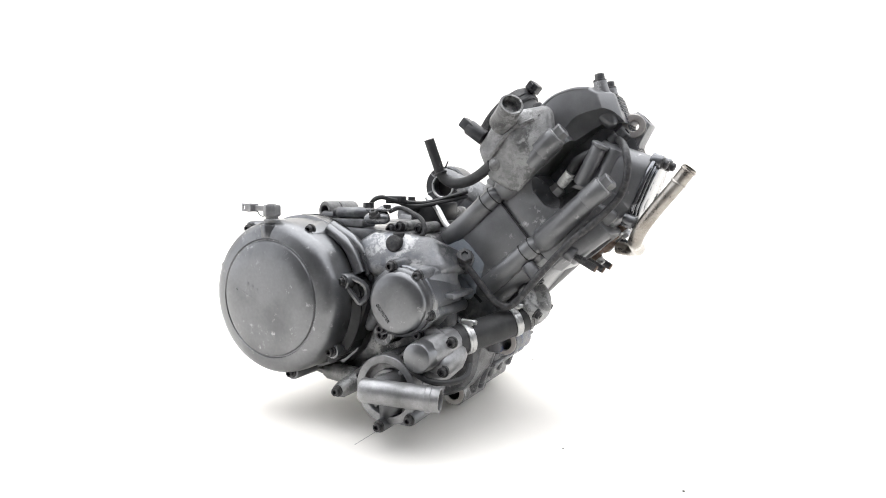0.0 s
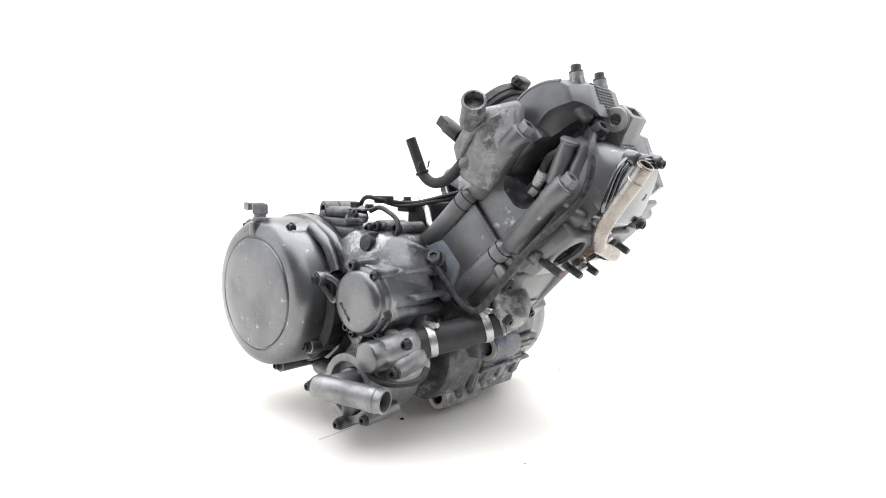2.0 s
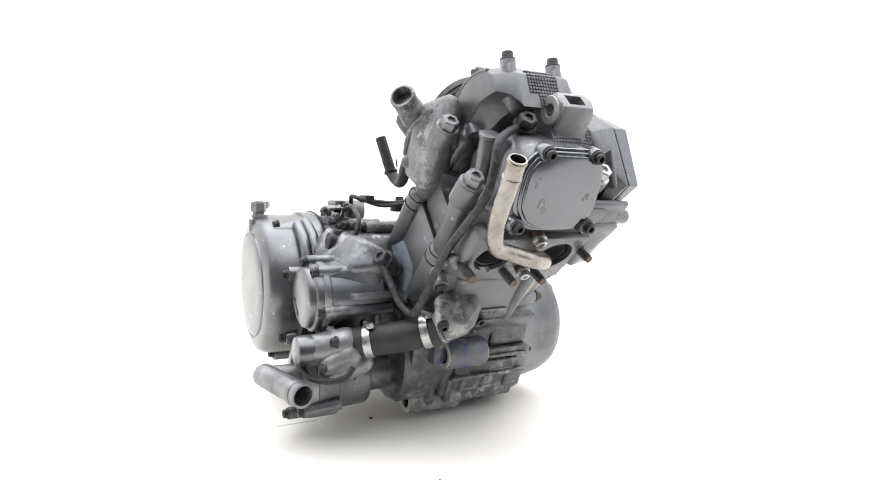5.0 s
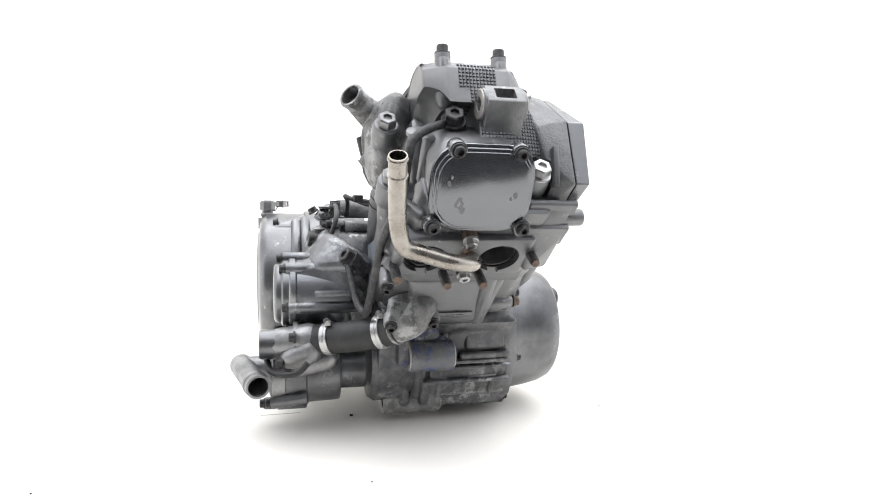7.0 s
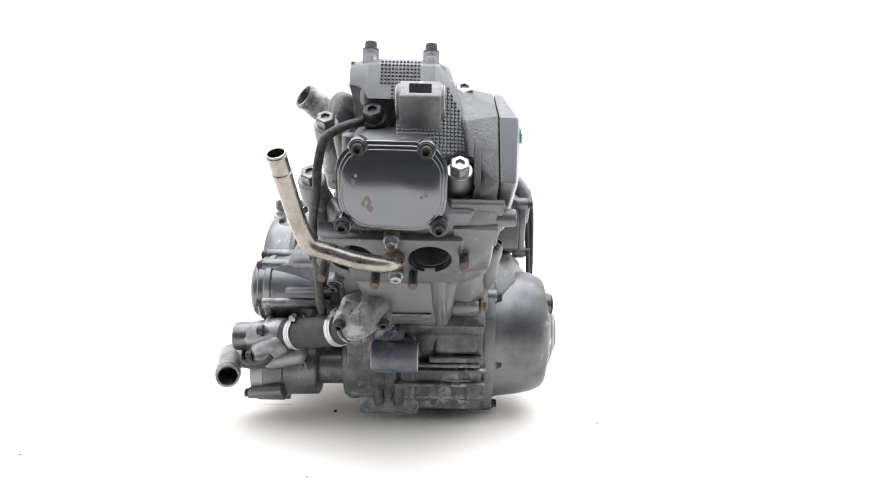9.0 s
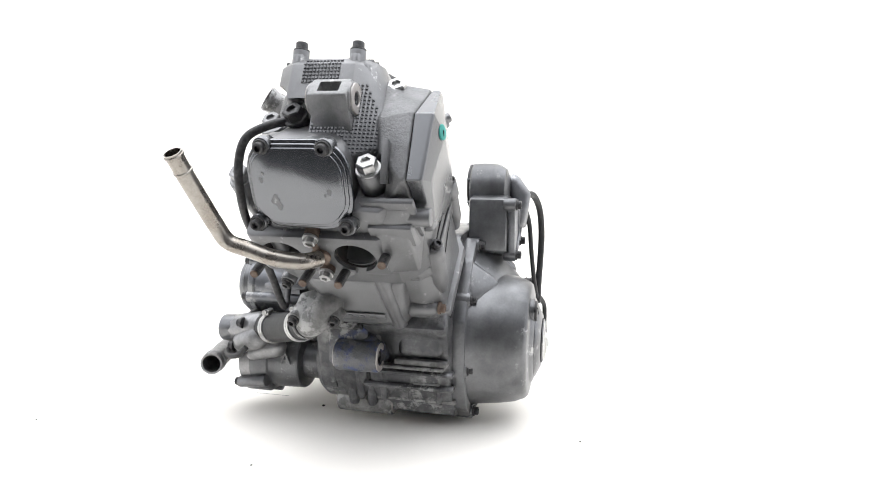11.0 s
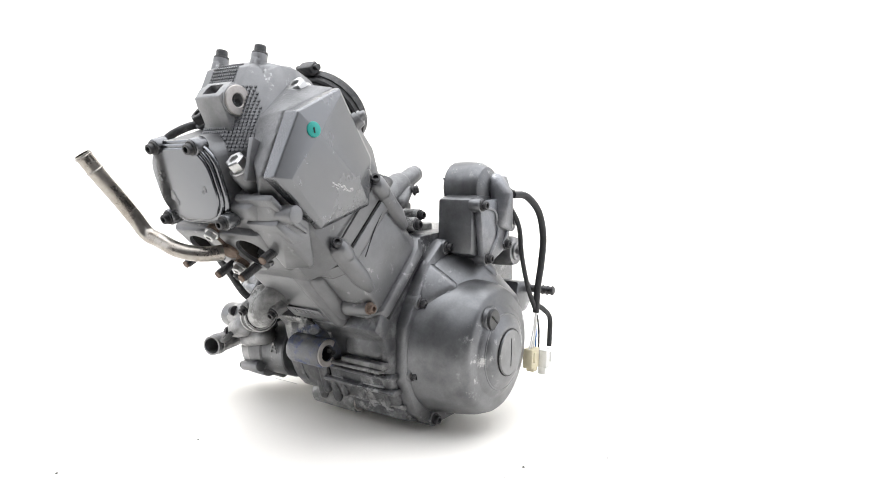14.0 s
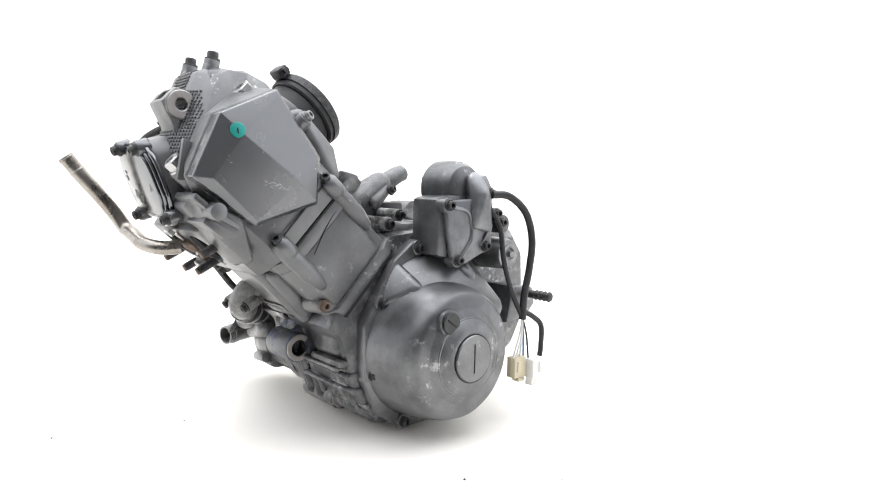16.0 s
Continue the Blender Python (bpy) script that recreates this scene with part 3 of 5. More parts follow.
def build_water_pump():
    c = Vector((0.095, -0.07, 0.066))
    drum = part("pump_body", merge(lathe(c, SIDE, [(-0.02, 0.024), (0.018, 0.024), (0.02, 0.036), (0.022, 0.0375), (0.06, 0.0385), (0.062, 0.041), (0.085, 0.041)], 48),
                                   hull([((0.09, -0.13, 0.04), 0.012), ((0.092, -0.165, 0.033), 0.008), ((0.1, -0.16, 0.06), 0.02)])), GEN, engine, "grey drum of the water pump")
    face = part("pump_cover", merge(ring(c + Vector((0, -0.085, 0)), SIDE, 0.031, 0.0405, 0.016, 48), lathe(c + Vector((0, -0.085, 0)), SIDE, [(0, 0.032), (0.004, 0.031), (0.0045, 0.002)], 40),
                                    ring(c + Vector((0, -0.088, 0)), SIDE, 0.018, 0.023, 0.008, 32),
                                    rod((0.104, -0.155, 0.075), (0.1005, -0.207, 0.0752), 0.0135, soft=0.002), box((0.095, -0.164, 0.066), (0.058, 0.008, 0.005), 0.001, (Vector((0.6, 0, 0.8)), YA, Vector((-0.8, 0, 0.6))))), RINGM, engine, "bright machined pump ring")
    d = Vector((0.073, 0.0195, -0.003))
    n = d.normalized()
    a = Vector((0.098, -0.2055, 0.0757))
    part("pump_outlet", merge(tube([a, a + d * 0.5, a + d * 1.03], 0.0136, 24, 4, 0.0024, True), ring(a + d * 0.82, n, 0.0118, 0.0146, 0.007, 28), rod(a - n * 0.012, a + n * 0.03, 0.0135, soft=0.003)), RINGM, drum, "bright aluminium outlet pipe")
    for p, q in (((0.092, -0.13, 0.026), (0.0925, -0.18, 0.026)), ((0.135, -0.13, 0.045), (0.128, -0.172, 0.038)), ((0.12, -0.12, 0.1), (0.12, -0.168, 0.108)), ((0.05, -0.1, 0.07), (0.053, -0.158, 0.075))):
        part("bolt_boss", rod(p, q, 0.0075, seg=18, soft=0.001), GEN, drum)
        bolt(q, SIDE, drum)
    part("lower_flange", prism([(0.075, 0.026), (0.12, 0.026), (0.13, 0.032), (0.125, 0.04), (0.08, 0.038)], -0.166, -0.13, 0.003), GEN, drum)
    lettering("cast_letter", "A", 0.022, LUGM, drum, Matrix.Translation((0.1345, -0.105, 0.068)) @ Matrix(((0, 0.0, 1), (1, 0, 0), (0, 1, 0))).to_4x4())
    # upper housing with its cap, into which the rubber hose runs
    up = part("thermostat_body", merge(hull([((0.142, -0.165, 0.113), 0.0185), ((0.142, -0.125, 0.114), 0.021), ((0.152, -0.13, 0.12), 0.019)]),
                                       hull([((0.158, -0.15, 0.1), 0.013), ((0.16, -0.13, 0.108), 0.016), ((0.142, -0.14, 0.105), 0.018)]),
                                       lathe((0.142, -0.142, 0.1135), SIDE, [(0, 0.025), (0.004, 0.025), (0.005, 0.0235)], 36),
                                       hull([((0.15, -0.14, 0.085), 0.01), ((0.115, -0.13, 0.085), 0.012), ((0.15, -0.11, 0.095), 0.014)]),
                                       rod((0.15, -0.135, 0.12), (0.165, -0.103, 0.124), 0.0145)), RINGM, engine, "cast aluminium thermostat housing")
    part("housing_cap", lathe((0.142, -0.16, 0.1133), SIDE, [(0, 0.0178), (0.022, 0.0172), (0.0245, 0.0162), (0.0255, 0.0145), (0.0257, 0.0004)], 40), COVER, up)
    for p in ((0.166, -0.146, 0.126), (0.124, -0.148, 0.13), (0.128, -0.147, 0.095), (0.163, -0.16, 0.096)):
        bolt(p, SIDE, up)
    part("thin_hose", tube([(0.128, -0.178, 0.103), (0.14, -0.176, 0.092), (0.158, -0.172, 0.086), (0.176, -0.158, 0.086), (0.183, -0.142, 0.09), (0.182, -0.132, 0.1)], 0.0035, 10), RUBBER, drum, "thin black rubber hose")
    # rubber hose with its two clips
    line = [(0.15, -0.128, 0.118), (0.163, -0.106, 0.1225), (0.182, -0.078, 0.129), (0.2, -0.052, 0.137), (0.212, -0.036, 0.143)]
    hose = part("water_hose", tube(line, 0.0178, 28, 6, 0.003), RUBBER, engine, "thick black rubber coolant hose")
    P = curve_points(line, 6)
    for k, tilt in ((6, 0.2), (18, 0.1)):
        t = (P[k + 1] - P[k - 1]).normalized()
        clip = part("hose_clip", merge(ring(P[k] - t * 0.0045, t, 0.0176, 0.0192, 0.009, 36, 0.0004), ring(P[k] - t * 0.001, t, 0.018, 0.0196, 0.002, 36, 0.0003)), BRIGHT, hose, "bright steel hose clip")
        side = Vector((0.3, -0.2, 1)).normalized()
        part("clip_screw", merge(box(P[k] + side * 0.021, (0.012, 0.008, 0.006), 0.001), rod(P[k] + side * 0.022 - Vector((0.009, 0, 0)), P[k] + side * 0.022 + Vector((0.009, 0, 0)), 0.003, seg=12)), BRIGHT, clip)
    elbow = part("water_inlet", merge(tube([(0.205, -0.046, 0.139), (0.214, -0.034, 0.144), (0.221, -0.022, 0.151), (0.218, -0.013, 0.162), (0.208, -0.009, 0.172)], 0.0162, 24, 6),
                                      ring((0.2105, -0.0395, 0.1415), (0.65, 0.68, 0.33), 0.014, 0.0178, 0.004, 30),
                                      hull([((0.221, -0.046, 0.152), 0.0072), ((0.221, 0.001, 0.155), 0.0072), ((0.21, -0.04, 0.17), 0.008), ((0.204, -0.008, 0.18), 0.008), ((0.21, -0.02, 0.16), 0.012)]),
                                      rod((0.215, -0.046, 0.157), (0.2275, -0.047, 0.1495), 0.0078, soft=0.001), rod((0.213, 0.001, 0.159), (0.2255, 0.0, 0.1515), 0.0078, soft=0.001)), WORN, engine, "corroded coolant inlet elbow")
    bolt((0.228, -0.047, 0.149), (0.85, -0.1, -0.5), elbow)
    bolt((0.226, 0.0, 0.151), (0.85, 0, -0.5), elbow)
    part("bolt_boss", rod(C(0.3, -0.01, -0.05), C(0.3, 0.012, -0.052), 0.0085, soft=0.001), CYL, elbow)
    bolt(C(0.3, 0.012, -0.052), (QA - YA * 0.2).normalized(), elbow)


build_water_pump()


# ---------------------------------------------------------------- cylinder
def qv(s0, s1, outline, soft):
    """A prism along the cylinder over an outline of (q, v)."""
    return prism(outline, s0, s1, soft, 2, (Vector((0, 0, 0)), QA, YA, CA))


def build_cylinder():
    low = [(-0.108, -0.04), (-0.098, -0.05), (-0.03, -0.052), (-0.004, -0.046), (0.004, -0.03), (0.004, 0.095), (-0.006, 0.112), (-0.09, 0.115), (-0.104, 0.108), (-0.11, 0.09)]
    barrel = qv(0.222, 0.32, low, 0.004)
    flange = qv(0.222, 0.236, [(a * 1.06 + 0.003, b * 1.05) for a, b in low], 0.003)
    fl2 = qv(0.306, 0.32, [(a * 1.02 + 0.001, b * 1.02) for a, b in low], 0.0006)
    cyl = part("cylinder", merge(barrel, flange, fl2), CYL, engine, "grey painted cylinder block")
    # stud columns and the cast waist on the clutch side
    for q in (-0.1, -0.022):
        part("stud_column", hull([(C(0.236, q, -0.044), 0.014), (C(0.318, q, -0.05), 0.0125)]), CYL, cyl)
    for q in (-0.1, -0.022):
        for at in (0.3052, 0.3192):
            part("joint_seam", lathe(C(at, q, -0.0492), CA, [(0, 0.0131), (0.0011, 0.0131)], 28), GASKET_SHADE, cyl)
    part("joint_seam", qv(0.3052, 0.3063, [(a * 1.012 + 0.0006, b * 1.012) for a, b in low], 0), GASKET_SHADE, cyl)
    part("cast_web", merge(hull([(C(0.252, -0.084, -0.043), 0.007), (C(0.314, -0.086, -0.0445), 0.008), (C(0.314, -0.034, -0.0455), 0.008), (C(0.258, -0.04, -0.045), 0.007), (C(0.285, -0.06, -0.05), 0.008)])), CYL, cyl)
    part("base_gasket", qv(0.219, 0.2225, [(a * 1.05 + 0.003, b * 1.04) for a, b in low], 0), GASKET_SHADE, cyl)
    part("head_gasket", qv(0.3195, 0.3216, [(a * 1.012 + 0.0006, b * 1.01) for a, b in low], 0), GASKET_SHADE, cyl)
    part("stained_foot", merge(hull([(C(0.228, -0.094, -0.05), 0.007), (C(0.228, -0.034, -0.052), 0.007), (C(0.25, -0.084, -0.047), 0.005), (C(0.262, -0.05, -0.046), 0.004)]),
                               hull([(C(0.218, -0.104, -0.05), 0.008), (C(0.214, -0.03, -0.052), 0.008), (C(0.228, -0.1, -0.046), 0.007), (C(0.228, -0.03, -0.048), 0.007)])), PALEB, cyl, "pale blue-grey residue on the cylinder foot")
    # generator side: two bolt columns and the chain tunnel wall
    for s0, q in ((0.268, -0.1), (0.268, -0.012)):
        part("bolt_column", hull([(C(s0, q, 0.112), 0.006), (C(s0 + 0.02, q, 0.112), 0.0105), (C(0.335, q, 0.113), 0.0105)]), CYL, cyl)
    part("foot", hull([(C(0.2475, 0.002, 0.08), 0.012), (C(0.2475, 0.002, 0.1), 0.0085), (C(0.232, -0.01, 0.1), 0.012)]), CYL, cyl)
    bolt(C(0.2475, 0.002, 0.108), GENS, cyl, mat=RUST)
    part("water_stub", merge(hull([(C(0.285, -0.1, 0.06), 0.02), (C(0.285, -0.135, 0.06), 0.016)]), rod(C(0.29, -0.13, 0.06), C(0.3, -0.15, 0.062), 0.012, soft=0.002), rod(C(0.3, -0.12, 0.085), C(0.3, -0.14, 0.085), 0.008)), WORN, cyl, "pinkish corroded coolant stub")
    # front: cast waterway with a plain nameplate
    part("front_waterway", merge(hull([(C(0.24, 0.006, 0.0), 0.016), (C(0.24, 0.006, 0.06), 0.016), (C(0.30, 0.004, 0.07), 0.01), (C(0.30, 0.004, -0.02), 0.01)]),
                                 hull([(C(0.235, 0.014, 0.062), 0.01), (C(0.325, 0.01, 0.058), 0.009)])), CYL, cyl)
    part("name_frame", merge(box(C(0.252, 0.021, 0.026), (0.0125, 0.05, 0.002), 0.0008, (CA, YA, -QA)), *[box(C(0.252, 0.0222, 0.01 + 0.007 * k), (0.006, 0.0045, 0.0012), 0.0003, (CA, YA, -QA)) for k in range(5)]), CYL, cyl)
    return cyl


cylinder = build_cylinder()


# ---------------------------------------------------------------- cylinder head
def build_head():
    low = [(-0.112, -0.03), (-0.1, -0.045), (-0.03, -0.05), (0.012, -0.048), (0.02, -0.03), (0.02, 0.085), (0.01, 0.1), (-0.09, 0.108), (-0.112, 0.095)]
    deck = qv(0.3212, 0.372, low, 0.0006)
    mid = qv(0.34, 0.43, [(-0.118, -0.02), (-0.105, -0.034), (-0.01, -0.034), (0.016, -0.03), (0.018, 0.085), (0.0, 0.1), (-0.095, 0.105), (-0.12, 0.09)], 0.005)
    head = part("cylinder_head", merge(deck), CYL, engine, "grey painted cylinder head")
    block = part("head_casting", mid, CYL, head)
    port_axis = (QA * 0.95 + CA * 0.05).normalized()
    cuts = []
    for v in (-0.026, 0.047):
        p = C(0.375, 0.03, v)
        cuts.append(rod(p, p - port_axis * 0.055, 0.0225, 0.018, seg=40))
    # hollow round the spark plug
    cuts.append(hull([(C(0.37, -0.072, -0.06), 0.026), (C(0.37, -0.055, -0.06), 0.026), (C(0.45, -0.06, -0.06), 0.032), (C(0.365, -0.064, -0.02), 0.018), (C(0.45, -0.06, -0.02), 0.026), (C(0.40, -0.062, 0.002), 0.016), (C(0.45, -0.058, 0.002), 0.022)]))
    cut(block, cuts)
    cut(head, [hull([(C(0.385, -0.075, -0.062), 0.022), (C(0.385, -0.05, -0.062), 0.022), (C(0.44, -0.06, -0.06), 0.03), (C(0.372, -0.062, -0.03), 0.016)])] + [rod(C(0.375, 0.05, v), C(0.375, -0.02, v), 0.0225, seg=40) for v in (-0.026, 0.047)])
    face = part("exhaust_face", merge(qv(0.343, 0.4, [(0.004, -0.058), (0.022, -0.056), (0.026, -0.05), (0.026, 0.078), (0.02, 0.086), (0.004, 0.088)], 0.003),
                                      hull([(C(0.346, 0.016, 0.033), 0.01), (C(0.346, 0.016, -0.003), 0.01), (C(0.336, 0.01, 0.015), 0.012)])), CYL, head, "flat grey exhaust flange face")
    cut(face, [rod(C(0.37, 0.05, v), C(0.37, -0.01, v), 0.0212, seg=44) for v in (-0.026, 0.049)] + [box(C(0.346, 0.024, -0.026), (0.012, 0.011, 0.02), 0.001, (CA, YA, QA)), box(C(0.346, 0.024, 0.049), (0.012, 0.011, 0.02), 0.001, (CA, YA, QA))])
    for v in (-0.026, 0.049):
        part("port_throat", ring(C(0.37, -0.022, v), QA, 0.0196, 0.021, 0.044, 44, 0.0004), SOOT_SHADE, head, "sooty black exhaust port")
        part("port_ring", ring(C(0.37, 0.0, v), QA, 0.0186, 0.0197, 0.002, 44, 0.0003), RUST, head)
        part("port_floor", lathe(C(0.37, -0.022, v), QA, [(0, 0.0195), (0.002, 0.0195)], 32), SOOT_SHADE, head)
    # exhaust face studs
    sx = Vector((0.88, 0, -0.47)).normalized()
    for s, q, v, d in ((0.345, 0.019, 0.033, 0.03), (0.345, 0.019, -0.004, 0.03), (0.374, 0.019, 0.0815, 0.022), (0.352, 0.016, -0.054, 0.03)):
        p = C(s, q, v)
        stud = part("stud", merge(rod(p - sx * 0.004, p + sx * d, 0.0042, seg=16), *[lathe(p + sx * (d - 0.003 - 0.0022 * k), sx, [(0, 0.0042), (0.001, 0.0049), (0.002, 0.0042)], 16, False) for k in range(int(d / 0.0026))]), STEEL, engine)
        part("stud_tip", rod(p + sx * (d - 0.0004), p + sx * (d + 0.0015), 0.004, seg=16), RUST, stud)
        part("stud_boss", rod(p - sx * 0.012, p + sx * 0.003, 0.0095, seg=20, soft=0.0015), CYL, head)
    # head bolt towers
    for s, q, v, top in ((0.428, -0.1, -0.058, 0.0), (0.433, -0.0205, -0.062, 0.0)):
        part("bolt_tower", merge(hull([(C(0.335, q + 0.002, v + 0.012), 0.014), (C(s - 0.016, q, v), 0.0125), (C(0.335, q, v + 0.02), 0.016)]), rod(C(s - 0.03, q, v), C(s - 0.003, q, v), 0.013, soft=0.001)), CYL, head)
        bolt(C(s - 0.003, q, v), CA, head, 0.0088, 0.011, RINGM, hexed=True, label="pale corroded head bolt")
    part("tower_web", hull([(C(0.335, -0.1, -0.045), 0.008), (C(0.41, -0.1, -0.03), 0.01), (C(0.335, -0.115, -0.04), 0.006), (C(0.42, -0.115, -0.02), 0.008)]), CYL, head)
    part("tower_web", hull([(C(0.335, -0.03, -0.045), 0.008), (C(0.40, -0.015, -0.045), 0.008), (C(0.335, 0.008, -0.04), 0.008), (C(0.41, 0.006, -0.035), 0.008)]), CYL, head)
    for s, q, v in ((0.456, -0.013, 0.0742), (0.456, -0.116, 0.0796)):
        part("bolt_tower", rod(C(s - 0.05, q, v), C(s - 0.003, q, v), 0.0125, seg=24, soft=0.001), CYL, head)
        bolt(C(s - 0.003, q, v), CA, head, 0.0088, 0.011, BRIGHT, hexed=True, label="bright plated head bolt")
    # spark plug and its dark lead
    plug = part("spark_plug", merge(rod(C(0.385, -0.062, -0.02), C(0.405, -0.064, -0.028), 0.0062, soft=0.001), *[lathe(C(0.388 + 0.004 * k, -0.0625, -0.0215 - 0.0016 * k), CA, [(0, 0.0062), (0.001, 0.007), (0.002, 0.0062)], 18, False) for k in range(4)]), WHITEP, engine, "white ribbed spark plug")
    part("plug_nut", lathe(C(0.372, -0.061, -0.017), CA, [(0, 0.009), (0.009, 0.009), (0.01, 0.008)], 6), BRIGHT, plug)
    part("plug_lead", tube([C(0.405, -0.064, -0.028), C(0.42, -0.068, -0.03), C(0.44, -0.064, -0.024)], 0.006, 12), RUBBER, plug)
    part("sensor", merge(rod(C(0.405, -0.045, -0.03), C(0.45, -0.062, -0.036), 0.009, soft=0.0015), rod(C(0.45, -0.062, -0.036), C(0.454, -0.0635, -0.0365), 0.0105, soft=0.001), rod(C(0.42, -0.03, -0.028), C(0.46, -0.05, -0.026), 0.008, soft=0.0015)), CYL, head)
    return head


head = build_head()


def build_chain_cover():
    """Six-sided raised cover on the generator side of the head."""
    hexa = [(0.246, 0.3925), (0.196, 0.327), (0.199, 0.277), (0.271, 0.2552), (0.3345, 0.3035), (0.309, 0.3635)]
    mid = Vector((0.262, 0, 0.322))
    bm = blank()
    loops = []
    edge = (0.1165, 0.1155, 0.1155, 0.1175, 0.122, 0.1255)
    for k, h, lift in ((1.0, 0.0, 0.1105), (1.0, 1.0, 0.0), (0.988, 1.0, 0.0025)):
        loops.append([bm.verts.new((mid.x + (a - mid.x) * k, lift if not h else e + lift, mid.z + (b - mid.z) * k)) for (a, b), e in zip(hexa, edge)])
    inner = [bm.verts.new(p) for p in ((0.2465, 0.1215, 0.386), (0.2015, 0.1215, 0.3255), (0.2035, 0.1215, 0.2805), (0.271, 0.1235, 0.26), (0.3165, 0.1285, 0.3025), (0.2985, 0.1315, 0.3535))]
    for a, b in zip(loops, loops[1:] + [inner]):
        for k in range(6):
            bm.faces.new((a[k], a[(k + 1) % 6], b[(k + 1) % 6], b[k]))
    apex = bm.verts.new((0.288, 0.1335, 0.344))
    low = bm.verts.new((0.226, 0.1285, 0.3013))
    t, r, rb, bo, lb, lt = inner
    for f in ((t, r, apex), (r, rb, low), (r, low, apex), (rb, bo, low), (bo, lb, low), (lb, apex, low), (lb, lt, apex), (lt, t, apex)):
        bm.faces.new(f)
    bm.faces.new(loops[0][::-1])
    bmesh.ops.recalc_face_normals(bm, faces=bm.faces)
    bevel(bm, 0.001, 2, 9)
    cover = part("chain_cover", bm, PLATE, engine, "smooth grey six-sided cam chain cover with a green paint mark", smooth=8)
    dot = part("paint_mark", lathe((0.2935, 0.129, 0.3475), (0.2, 1, 0.1), [(0.002, 0.0074), (0.0042, 0.0072), (0.0045, 0.0066)], 28), GREEN, cover, "round green paint dot")
    part("ink_stroke", box((0.2945, 0.1337, 0.347), (0.0012, 0.0008, 0.005), 0, (Vector((1, -0.2, 0)), Vector((0.2, 1, 0.1)), Vector((0.15, 0, 1)))), GASKET_SHADE, dot)
    # bare scratches, laid on the painted face
    bpy.context.view_layer.update()
    rnd = random.Random(4)
    chips = blank()
    for k in range(26):
        x, z = 0.2655 - 0.0012 * k + rnd.uniform(-0.002, 0.002), 0.2985 - 0.0002 * k + rnd.uniform(-0.0025, 0.0025)
        ok, at, n, _ = cover.ray_cast((x, 0.2, z), (0, -1, 0))
        if ok:
            a = Vector((1, 0, rnd.uniform(-0.6, 0.6))).normalized()
            a = (a - n * a.dot(n)).normalized()
            chips = merge(chips, box(at, (rnd.uniform(0.001, 0.004), 0.0005, rnd.uniform(0.0003, 0.001)), 0, (a, n, a.cross(n))))
    part("scratched_spot", chips, BRIGHT, cover, "bare metal scratches")["kind"] = "stuff"
    # head casting behind the cover
    shell = part("chain_housing", hull([((0.262 + (a - 0.262) * 0.965, 0.1065, 0.322 + (b - 0.322) * 0.965), 0.0035) for a, b in hexa] + [((0.3075, 0.08, 0.3555), 0.005), ((0.322, 0.088, 0.322), 0.005), ((0.262, 0.07, 0.392), 0.006), ((0.195, 0.06, 0.33), 0.006), ((0.285, 0.06, 0.25), 0.006), ((0.2, 0.06, 0.27), 0.006)]), TOOTH, head, "rough sand-cast side of the cylinder head")
    cut(shell, [rod(C(0.43, -0.013, 0.074), C(0.5, -0.013, 0.074), 0.0165)])
    part("head_wall", qv(0.3225, 0.385, [(-0.112, 0.05), (0.012, 0.05), (0.01, 0.1), (-0.004, 0.112), (-0.1, 0.1155), (-0.115, 0.1)], 0.0006), CYL, head)
    cut(bpy.data.objects["head_wall"], [rod(C(0.375, 0.05, 0.047), C(0.375, -0.03, 0.047), 0.0225, seg=40)])
    part("joint_line", merge(box(C(0.341, -0.058, 0.1156), (0.0016, 0.0012, 0.075), 0, (CA, YA, QA)), tube([C(0.312, -0.088, 0.1165), C(0.308, -0.06, 0.1165), C(0.3, -0.03, 0.1165)], 0.0006, 6)), GASKET_SHADE, head)
    for q in (-0.1, -0.0135):
        part("cover_lug", hull([(C(0.325, q, 0.114), 0.0108), (C(0.336, q, 0.114), 0.0108), (C(0.33, q, 0.1), 0.01)]), CYL, head)
        bolt(C(0.343, q, 0.1165), (CA * 0.8 + YA * 0.6).normalized(), head)
    part("head_lug", rod(C(0.4, -0.118, 0.105), C(0.403, -0.131, 0.115), 0.0085, soft=0.001), CYL, head)
    bolt(C(0.403, -0.132, 0.115), (-QA * 0.6 + YA * 0.8).normalized(), head, mat=RINGM)
    part("side_boss", rod((0.312, 0.06, 0.27), (0.311, 0.128, 0.271), 0.0085, soft=0.0015), CYL, head)
    part("ledge", merge(prism([(0.331, 0.283), (0.31, 0.265), (0.285, 0.251), (0.285, 0.257), (0.309, 0.272), (0.328, 0.289)], 0.066, 0.116, 0.002), prism([(0.321, 0.26), (0.3, 0.243), (0.28, 0.245), (0.3, 0.256), (0.317, 0.266)], 0.07, 0.112, 0.002)), CYL, head)
    part("rear_wall", merge(hull([(C(0.33, -0.118, 0.092), 0.009), (C(0.35, -0.136, 0.086), 0.009), (C(0.4, -0.138, 0.086), 0.009), (C(0.33, -0.118, 0.03), 0.012), (C(0.4, -0.134, 0.03), 0.012), (C(0.41, -0.1, 0.06), 0.01)]),
                            hull([(C(0.335, -0.128, 0.085), 0.006), (C(0.36, -0.14, 0.085), 0.006), (C(0.335, -0.128, 0.05), 0.006), (C(0.36, -0.14, 0.05), 0.006)])), CYL, head)
